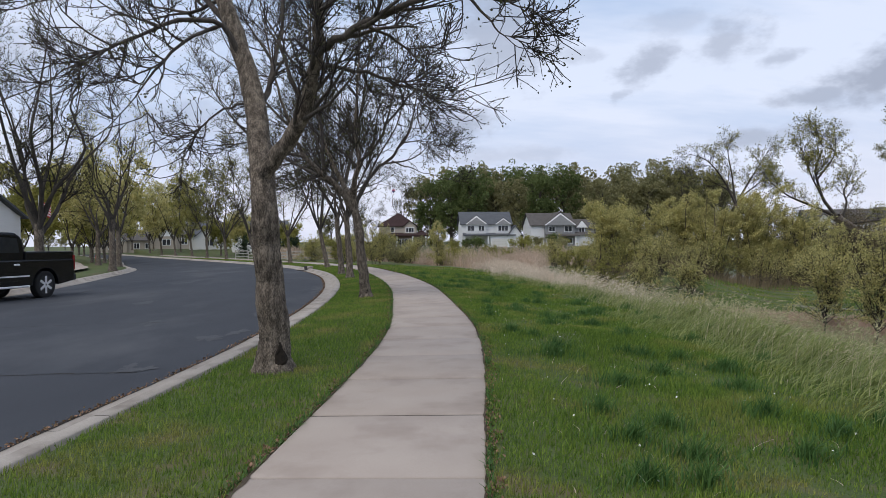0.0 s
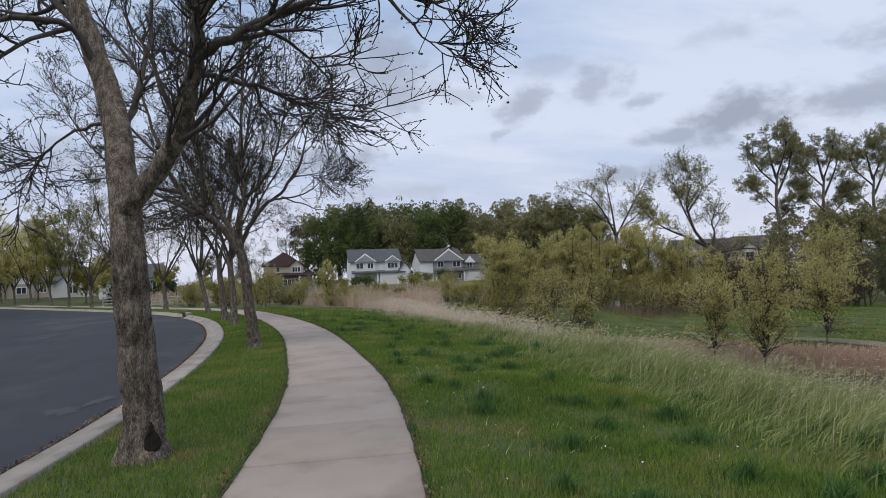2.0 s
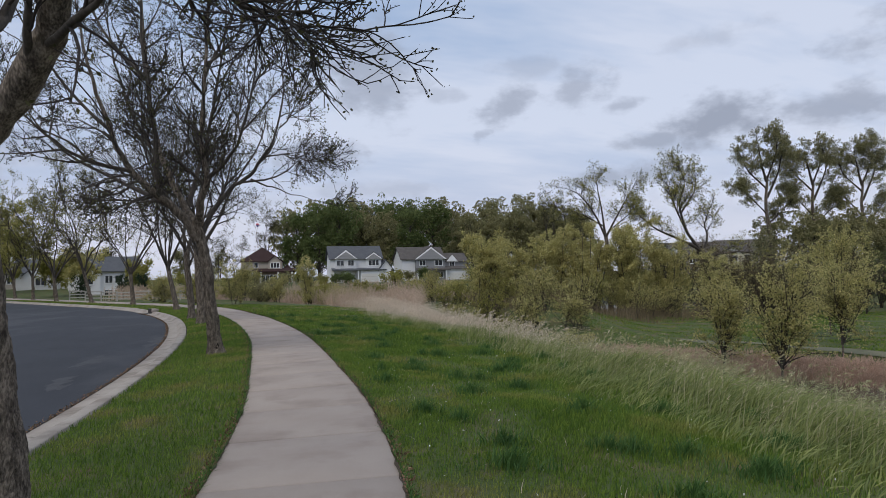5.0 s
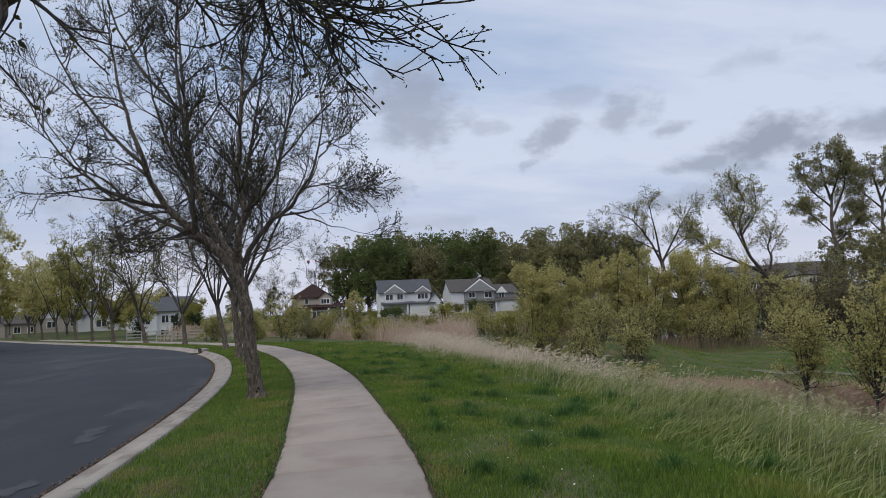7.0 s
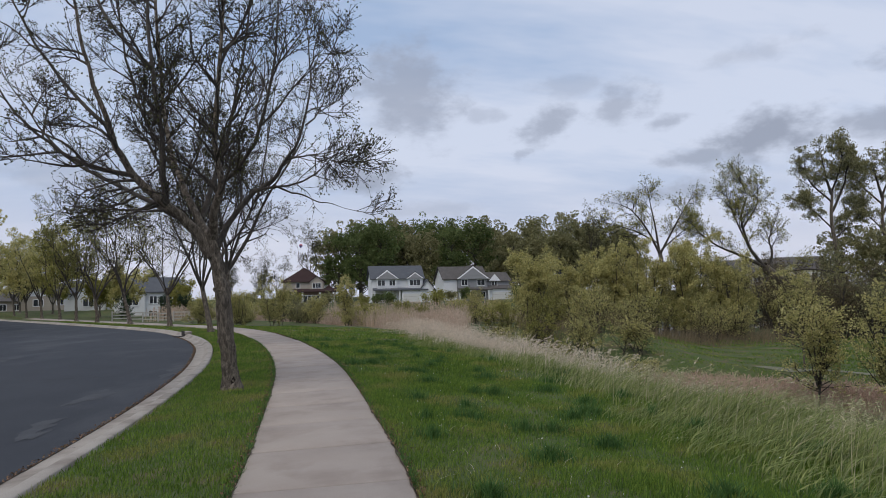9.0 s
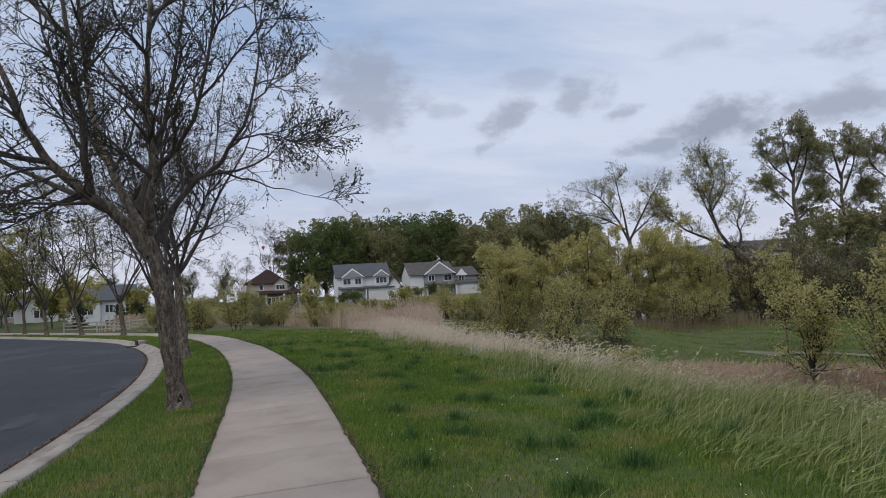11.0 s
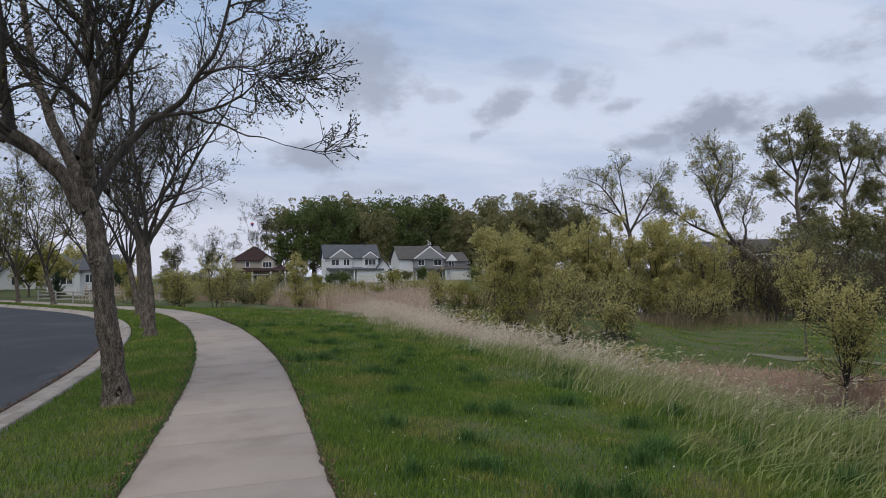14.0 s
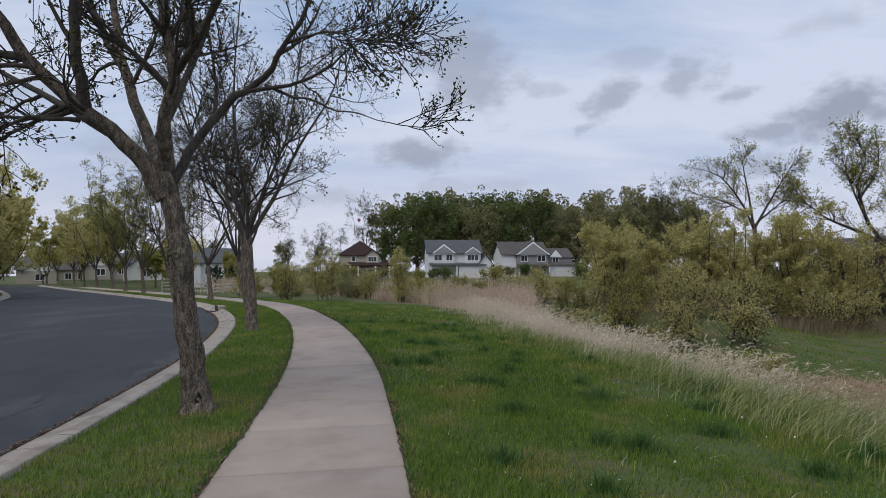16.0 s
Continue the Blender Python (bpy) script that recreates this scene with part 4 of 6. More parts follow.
for k, (x, y, h, w_, n) in enumerate(((30.0, 57.0, 5.5, 5, 5000), (34.5, 58.0, 5.2, 6, 5000), (38.5, 55.0, 4.5, 6, 5000), (42.0, 52.0, 4.2, 6, 5000), (46.5, 54.0, 4.5, 6, 5000), (33.0, 44.0, 3.2, 4.5, 4500), (38.0, 45.0, 3.4, 5, 4500),
                                      (43.0, 44.0, 3.8, 5, 4500), (48.0, 45.0, 4.2, 5, 4500), (27.0, 58.0, 5.0, 5, 4000), (22.0, 60.0, 5.0, 5, 4000), (52.0, 50.0, 4.5, 6, 4500), (57.0, 53.0, 5.0, 6, 4500), (63.0, 57.0, 5.5, 7, 4500),
                                      (30.8, 45.0, 3.8, 4.5, 5000), (34.0, 47.5, 4.2, 5.0, 5000), (37.0, 49.0, 4.6, 5.0, 5000),
                                      (29.0, 60.0, 6.6, 5.0, 6000), (33.0, 62.0, 7.0, 5.0, 6000), (37.0, 61.0, 6.6, 5.0, 6000), (42.0, 60.0, 6.8, 6.0, 6000), (29.0, 47.0, 4.4, 4.5, 4500), (40.5, 49.0, 4.2, 5.0, 4500), (45.0, 49.0, 4.4, 5.0, 4500))):
    leafy("undergrowth", W4, "shrub", x, y, h, w_, 170 + k, ("leaf_wood2", "leaf_brown", "leaf_brown", "leaf_dark", "leaf_brown")[k % 5], n, 0.095, 12, group="undergrowth", trunk=0.06, low=0.04)


def tall_tree(label, limbs, seed, leaf, leafs, bud, counts, sizes, base):
    return bare_tree("tree", label, limbs, seed, *counts, *sizes, bud, 0.03, leaf, 8, "pond trees", base=base, leafs=leafs)


def pond_trees():
    zb = float(lie(34, 53))
    tall_tree("leaning half-dead willow with a broken limb by the pond", [
        ([(35.0, 53.0, zb - 0.1), (34.3, 53, -0.2), (33.0, 53, 2.0), (31.2, 53, 3.5)], 0.5, 0.34),
        ([(31.4, 53, 3.4), (29.5, 53, 4.3), (27.5, 53.2, 5.2), (26.2, 53.4, 6.3)], 0.16, 0.03),
        ([(31.2, 53, 3.5), (30.0, 52.8, 5.0), (29.3, 52.6, 7.2), (29.8, 52.5, 9.0), (29.2, 52.5, 10.3)], 0.16, 0.03),
        ([(30.0, 52.8, 5.0), (28.5, 52.0, 7.0), (27.6, 51.6, 9.0)], 0.09, 0.02),
        ([(29.5, 52.7, 6.5), (31.2, 53.4, 8.4), (31.6, 53.8, 9.8)], 0.09, 0.02),
        ([(31.6, 53, 3.3), (32.0, 53, 4.6), (31.8, 53, 5.6), (32.2, 53, 6.6)], 0.12, 0.03),
        ([(32.0, 53, 2.9), (34.0, 52, 3.2), (36.2, 51.5, 2.9)], 0.1, 0.03)], 61, "leaf_spring", 2, 0.095, (12, 8, 5), (1.5, 0.9, 0.5), (34.5, 53, zb))
    zb = float(lie(26.3, 60))
    tall_tree("airy young-leaved tree rising above the pond willows", [
        ([(26.5, 60, zb - 0.1), (26.4, 60, 2.5), (26.2, 60, 5.0)], 0.25, 0.17),
        ([(26.2, 60, 4.9), (25.2, 60, 7.0), (23.8, 60, 8.8), (22.6, 60, 9.4)], 0.12, 0.02), ([(26.2, 60, 4.9), (26.0, 60.5, 8.0), (25.6, 60.5, 10.4)], 0.12, 0.02),
        ([(26.2, 60, 5), (27.5, 59.5, 7.5), (28.6, 59, 9.6)], 0.12, 0.02), ([(26.0, 60, 6), (24.2, 61, 7.2), (21.8, 61, 7.8)], 0.08, 0.02),
        ([(26.5, 60, 5.5), (28.4, 60.6, 6.8), (29.6, 61, 7.6)], 0.08, 0.02)], 62, "leaf_spring", 2, 0.095, (12, 8, 5), (1.6, 0.9, 0.5), (26.5, 60, zb))
    for k, (x, y, h) in enumerate(((50.8, 70.0, 17.0), (58.6, 72.0, 16.4), (65.5, 72.0, 16.8))):
        zb = float(lie(x, y))
        tall_tree("tall poplar with clumped green crown standing above the brush", [
            ([(x, y, zb - 0.1), (x + 0.2, y, 5), (x - 0.2, y, 9), (x + 0.1, y, 12)], 0.27, 0.13),
            ([(x, y, 11.8), (x - 0.6, y, 14), (x - 0.9, y, h - 0.8)], 0.18, 0.03), ([(x, y, 10), (x + 1.6, y, 13), (x + 2.2, y, h - 1.5)], 0.16, 0.03),
            ([(x, y, 8), (x - 2.2, y, 10), (x - 3.6, y, 11)], 0.1, 0.02), ([(x, y, 7), (x + 2.2, y, 8.8), (x + 3.4, y, 10.5)], 0.1, 0.02),
            ([(x, y, 11), (x - 1.8, y + 1, 13.5), (x - 2.2, y + 1, 15.5)], 0.12, 0.03), ([(x, y, 12), (x + 0.6, y - 1, 15), (x + 0.6, y - 1, h)], 0.12, 0.03)],
            63 + k, "leaf_wood2", 4, 0.14, (14, 8, 5), (1.5, 0.9, 0.5), (x, y, zb))


pond_trees()


def wood_tree(seed, height, width, leaf, leaves=7000, size=0.55):
    """A wood tree with a trunk, limbs and a ragged crown of leaf clumps."""
    rng = np.random.default_rng(seed)
    top = tagged(new("woodland_tree"), "full-crowned green tree in a dense wood", "tree", "woodland trees")
    P = grow(rng, np.array([[0, 0, -0.3]]), np.array([[0, 0, 1.0]]), np.array([height * 0.86]), 8, 0.03, 0.2)
    V, F = tubes(P, taper(np.array([0.35]), np.array([0.1]), 8), 8)
    under("trunk", nmesh("trunk", V, F, M["limb"], True), top)
    s, w_, ln, r = offshoots(rng, P, taper(np.array([0.3]), np.array([0.08]), 8), 44, 0.12, 1.0, 0.95, width * 0.5, 0.12)
    P1 = grow(rng, s, w_, ln, 6, 0.12, 0.12)
    s2, w2, ln2, r2 = offshoots(rng, P1, taper(r, np.full(len(r), 0.02), 6), 6, 0.2, 1.0, 0.8, width * 0.24, 0.05)
    P2 = grow(rng, s2, w2, ln2, 4, 0.2, 0.05)
    V, F = tubes(P1, taper(r, np.full(len(r), 0.02), 6), 4)
    tagged(under("crown", nmesh("crown", V, F, M["limb"], True), top), kind="stuff")
    # leaves gather in rounded clumps at the ends of the shoots
    pick = rng.integers(0, len(P2), 330)
    mid = P2[pick, 3]
    each = rng.integers(0, len(mid), leaves)
    out = unit(rng.normal(0, 1, (leaves, 3)) + np.array([0, 0, 0.35]))
    C = mid[each] + out * (rng.uniform(0.4, 1.0, leaves) ** 0.5 * width * 0.075)[:, None]
    V, F = quads(rng, C, size)
    tagged(under("foliage", nmesh("foliage", V, F, M[leaf]), top), kind="stuff")
    return top


def build_wood():
    rng = np.random.default_rng(7)
    kinds = [wood_tree(300 + i, (21, 23, 19, 22)[i], (15, 16, 14, 15)[i], ("leaf_dark", "leaf_dark", "leaf_wood2", "leaf_wood2")[i]) for i in range(4)]
    spots = []
    for row, (y, x0, x1, step) in enumerate(((176, 1, 70, 5.8), (186, -5, 76, 6.0), (198, -8, 84, 9.0))):
        x = x0
        while x < x1:
            spots.append((x + rng.normal(0, 1.0), y + rng.normal(0, 2.0), (0.80, 0.95, 1.0)[row] * rng.uniform(0.9, 1.1) * (0.9 if x < 2 or x > 70 else 1.0)))
            x += step
    for x in np.arange(100, 190, 8.0):
        spots.append((x, 96 + 0.25 * x + rng.normal(0, 4), rng.uniform(0.42, 0.55)))
    for x in np.arange(52, 92, 3.8):
        spots.append((x, 68 + 0.15 * (x - 47) + rng.normal(0, 1.5), rng.uniform(0.38, 0.47)))
    for x in np.arange(-150, -20, 11.0):
        spots.append((x, 215 + rng.normal(0, 8), rng.uniform(0.3, 0.48)))
    for x, y in ((-60, 62), (-68, 72), (-74, 84), (-66, 92), (-82, 98), (-90, 110), (-78, 112), (-96, 128), (-104, 140), (-52, 54), (-86, 70), (-100, 90), (-110, 115), (-92, 150), (-84, 160), (-62, 165), (-50, 160)):
        spots.append((x, y, rng.uniform(0.3, 0.4)))
    for i, (x, y, sc) in enumerate(spots):
        # right of x 42 only paler kinds: haze painted by leaf colour
        k = kinds[2 + i % 2 if (x < -30 or x > 42) and i > 3 else i % 4]
        m = Matrix.LocRotScale((x, y, float(ground_z(x, y))), Euler((0, 0, rng.uniform(0, 6.28))), (sc, sc, sc))
        if i < 4:
            k.matrix_world = m
        else:
            c = copy_thing(k, m)
            c.matrix_basis = m


build_wood()
street_tree(-12.5, 183.0, 19.0, 6.0, 90, 6, 0.3, "tall bare tree at the edge of the wood", spread=0.35, counts=(8, 6, 4), sizes=(3.5, 1.8, 0.9), bud=0.2, group="bare trees")
street_tree(62.0, 172.0, 22.5, 8.0, 91, 6, 0.3, "tall bare tree at the edge of the wood", spread=0.3, counts=(8, 6, 4), sizes=(3.5, 1.8, 0.9), bud=0.2, group="bare trees")
street_tree(70.0, 172.0, 20.5, 8.0, 92, 6, 0.3, "tall bare tree at the edge of the wood", spread=0.3, counts=(8, 6, 4), sizes=(3.5, 1.8, 0.9), bud=0.2, group="bare trees")
for k, (x, y, h) in enumerate(((-22.0, 190.0, 12.0), (-27.0, 196.0, 11.0), (-34.0, 190.0, 8.5), (-52.0, 185.0, 8.0))):
    street_tree(x, y, h, 3.0, 93 + k, 5, 0.2, "bare tree far behind the houses", spread=0.45, counts=(7, 6, 4), sizes=(2.5, 1.3, 0.7), bud=0.15, group="bare trees")

# ---- grasses ----


def blades(rng, X, Y, H, Wd, lean, rows=3, Z=None, bend=0.6, wind=(0.25, 0.0)):
    """Bent tapering blades, one island each."""
    if Z is None:
        on = np.abs(X - SW(Y)) > 0.77 * np.sqrt(1 + slope(SW, Y) ** 2)
        X, Y, H, Wd, lean = X[on], Y[on], H[on], Wd[on], lean[on]
        Z = ground_z(X, Y)
    n = len(X)
    a = rng.uniform(0, 2 * np.pi, n)
    side = np.stack([np.cos(a), np.sin(a), np.zeros(n)], 1)
    b = rng.uniform(0, 2 * np.pi, n)
    over = np.stack([np.cos(b) + wind[0], np.sin(b) + wind[1], np.zeros(n)], 1) * (lean * rng.uniform(0.2, 1.0, n))[:, None]
    t = np.linspace(0, 1, rows + 1)
    V = np.empty((n, rows + 1, 2, 3))
    foot = np.stack([X, Y, Z - 0.02], 1)
    for i, u in enumerate(t):
        c = foot + over * (H * u ** (1 + bend))[:, None]
        c[:, 2] += H * (u - 0.25 * np.minimum(lean, 1.2) * u * u) + 0.02 * (u > 0)
        wv = side * (Wd * (1 - 0.92 * u ** 1.5) * 0.5)[:, None]
        V[:, i, 0], V[:, i, 1] = c - wv, c + wv
    idx = np.arange(n * (rows + 1) * 2).reshape(n, rows + 1, 2)
    F = np.stack([idx[:, :-1, 0], idx[:, :-1, 1], idx[:, 1:, 1], idx[:, 1:, 0]], -1).reshape(-1, 4)
    return V.reshape(-1, 3), F


def stuff(name, geo, mat, label, category):
    return tagged(new(name, nmesh(name, *geo, M[mat])), label, category, kind="stuff")


FP = line([(23.5, 22.5), (25.6, 20.5), (29, 18.8), (33, 17.0), (38, 16.2), (44.5, 15.9), (50, 17.0)])


def build_grass():
    rng = np.random.default_rng(17)
    # lawn right of the walk, thinning with distance
    def lawn(y0, y1, s0, s1, per, h, wd):
        area = (y1 - y0) * (s1 - s0)
        n = int(area * per)
        y = rng.uniform(y0, y1, n)
        x = SW(y) + rng.uniform(s0, s1, n)
        # thin where the turf is worn
        worn = np.sin(x * 1.7 + 2.0 * np.sin(y * 0.8)) * np.sin(y * 1.1 + 0.7 * np.sin(x * 2.3))
        keep = rng.uniform(0, 1, n) > np.clip(1.4 * (worn - 0.5), 0, 0.6)
        x, y = x[keep], y[keep]
        n = len(x)
        lush = 1 + 0.35 * np.sin(x * 0.8 + y * 0.5) * np.sin(y * 0.9 - x * 0.4)
        return blades(rng, x, y, h * lush * rng.uniform(0.6, 1.5, n), wd * rng.uniform(0.7, 1.4, n), rng.uniform(0.3, 1.1, n), 1)

    geo = [lawn(-4, 2.5, 0.74, 7.0, 700, 0.055, 0.016), lawn(2.5, 9, 0.74, 4.0, 2200, 0.05, 0.011), lawn(9, 20, 0.74, 7.0, 2300, 0.055, 0.013), lawn(3, 9, 4.0, 7.5, 1300, 0.07, 0.012), lawn(20, 34, 0.76, 8.0, 700, 0.07, 0.024), lawn(34, 60, 0.8, 10.0, 110, 0.09, 0.045)]
    stuff("lawn_grass", joined(geo), "lawn", "short green spring lawn grass beside the sidewalk", "grass")

    def verge(y0, y1, per, h, wd):
        y = rng.uniform(y0, y1, int((y1 - y0) * 1.7 * per))
        k = np.sqrt(1 + slope(SW, y) ** 2)
        l, r = KR(y) + 0.03, SW(y) - 0.74 * k
        x = l + (r - l) * rng.uniform(0, 1, len(y))
        n = len(x)
        return blades(rng, x, y, h * rng.uniform(0.6, 1.5, n), wd * rng.uniform(0.7, 1.4, n), rng.uniform(0.3, 1.1, n), 1)

    # ragged tufts that lean over the slabs' edges
    ye = rng.uniform(2.5, 36, 20000)
    sd = np.where(rng.uniform(0, 1, 20000) < 0.5, -1, 1)
    patchy = rng.uniform(0, 1, 20000) < 0.25 + 0.75 * np.clip(np.sin(ye * 5.1 + sd) * np.sin(ye * 1.9 + 2 * sd), 0, 1)
    ye, sd = ye[patchy], sd[patchy]
    xe = SW(ye) + sd * (0.765 + np.abs(rng.normal(0, 0.02, len(ye)))) * np.sqrt(1 + slope(SW, ye) ** 2)
    edge = blades(rng, xe, ye, 0.07 * rng.uniform(0.5, 1.4, len(ye)), 0.01 * rng.uniform(0.7, 1.4, len(ye)), rng.uniform(0.6, 1.6, len(ye)), 2, np.where(sd > 0, 0.0, -0.03))
    stuff("edge_grass", edge, "tuft", "ragged grass overhanging the sidewalk edge", "grass")
    stuff("verge_grass", joined([verge(-4, 2.5, 900, 0.055, 0.015), verge(2.5, 11, 2200, 0.05, 0.011), verge(11, 24, 1500, 0.055, 0.014), verge(24, 48, 520, 0.065, 0.025), verge(48, 80, 120, 0.08, 0.04)]), "lawn", "short green grass of the verge between kerb and sidewalk", "grass")
    # dark lush tufts
    V = []
    tufts = [(1.9, 7.2, 0.5), (2.6, 8.0, 0.5), (1.6, 9.6, 0.45), (3.6, 8.6, 0.7), (3.3, 7.4, 0.6), (1.5, 5.2, 0.4), (1.3, 4.2, 0.35), (2.7, 4.9, 0.45), (3.0, 11.0, 0.5), (4.2, 11.3, 0.7), (2.0, 12.5, 0.5), (3.0, 13.5, 0.6), (1.6, 15.0, 0.6), (3.4, 15.5, 0.6),
             (2.4, 17.2, 0.7), (1.4, 18.6, 0.6), (4.6, 14.4, 0.6), (1.2, 20.8, 0.7), (2.8, 20.0, 0.7), (0.4, 23.0, 0.7), (2.2, 23.6, 0.8), (3.6, 18.2, 0.6), (0.6, 26.5, 0.8), (-0.4, 29.0, 0.8), (1.8, 27.5, 0.8), (-1.2, 32.5, 0.9), (2.2, 14.4, 0.5), (1.1, 11.2, 0.4), (2.9, 6.0, 0.45), (4.6, 9.6, 0.6), (5.2, 12.8, 0.6),
             (1.0, 16.6, 0.5), (3.9, 16.8, 0.5), (0.9, 13.6, 0.35), (4.9, 7.0, 0.6), (3.9, 5.8, 0.5)]
    tufts = [(x, y, r * 0.62) for x, y, r in tufts] + [(float(SW(y)) + 1.0 + s_, y, r) for s_, y, r in zip(rng.uniform(0, 5.5, 60), rng.uniform(3.5, 34, 60), rng.uniform(0.12, 0.35, 60))]
    for x, y, r in tufts:
        n = int(800 * r)
        q = np.minimum(np.abs(rng.normal(0, 0.5, n)), 1.0)
        a = rng.uniform(0, 6.28, n)
        wv = 1 + 0.45 * np.sin(a * 3 + x * 7) + 0.3 * np.sin(a * 5 + y * 9)
        px, py = x + q * r * wv * 1.5 * np.cos(a), y + q * r * wv * np.sin(a)
        V.append(blades(rng, px, py, 0.20 * (1.1 - 0.75 * q) * rng.uniform(0.6, 1.3, n), 0.011 * rng.uniform(0.7, 1.3, n), rng.uniform(0.3, 1.2, n), 3))
    stuff("lush_grass", joined(V), "tuft", "dark lush grass tufts scattered over the lawn", "grass")
    # long grass along the crest and down the bank
    def bank(y0, y1, s0, s1, n):
        y = rng.uniform(y0, y1, n)
        cr = np.clip((y - 32) * 0.28, 0, 12)
        s = s0 + (s1 - s0) * rng.beta(1.6, 1.2, n) + cr
        x = SW(y) + s
        return x, y
    x, y = bank(0, 16, 4.0, 11.0, 66000)
    x2, y2 = bank(16, 40, 4.9, 12.0, 36000)
    x, y = np.concatenate([x, x2]), np.concatenate([y, y2])
    n = len(x)
    ramp = smooth01((x - SW(y) - np.clip((y - 32) * 0.28, 0, 12) - 4.4) / 2.6)
    geo = blades(rng, x, y, (0.17 + 0.40 * ramp * (0.75 + 0.35 * np.sin(x * 1.9 + y) * np.sin(y * 1.3 - x))) * rng.uniform(0.6, 1.3, n), 0.018 * rng.uniform(0.6, 1.5, n), rng.uniform(0.5, 1.9, n), 3, wind=(1.1, -0.4))
    yl = rng.uniform(24, 46, 60000)
    xl = rng.uniform(14, 42, 60000)
    keep = (lie(xl, yl) > -2.15) & (np.abs(xl - FP(yl)) > 0.3)
    xl, yl = xl[keep], yl[keep]
    stuff("lower_lawn", blades(rng, xl, yl, 0.07 * rng.uniform(0.6, 1.4, len(xl)), np.full(len(xl), 0.045), rng.uniform(0.5, 1.6, len(xl)), 1), "lawn", "mown green lawn below the bank", "grass")
    stuff("long_grass", geo, "tall", "long green grass along the crest of the bank", "grass")


def plumes(name, rng, x, y, h, label, mat, heads=True, lean=0.5, wind=(0.5, -0.1), head=0.045, wide=0.008):
    """Dry stalks with nodding feathery heads, and dry blades round them."""
    n = len(x)
    H = h * rng.uniform(0.65, 1.2, n)
    z = np.maximum(ground_z(x, y), -2.25)
    geo = [blades(rng, x, y, H, np.full(n, wide), rng.uniform(0.1, lean, n), 4, z, wind=wind)]
    tipV = geo[0][0].reshape(n, 5, 2, 3)[:, -1].mean(1)
    if heads:
        m = 3 if head > 0.06 else 5
        back = unit(geo[0][0].reshape(n, 5, 2, 3)[:, -2].mean(1) - tipV)
        u = rng.uniform(0, 1, (n, m, 1))
        C = tipV[:, None] + back[:, None] * u * head * 3.0
        d = unit(-back[:, None] + rng.normal(0, 0.4, (n, m, 3)) - np.array([0, 0, 0.35]))
        v = unit(np.cross(d, rng.normal(0, 1, (n, m, 3)))) * head * 0.16
        V = np.stack([C - v, C + d * head * 1.3, C + v, C - d * head * 0.5], 2).reshape(-1, 3)
        geo.append((V, np.arange(len(V)).reshape(-1, 4)))
    return tagged(new(name, nmesh(name, *joined(geo), M[mat])), label, "reeds" if name != "dry_stalks" else "grass", kind="stuff")


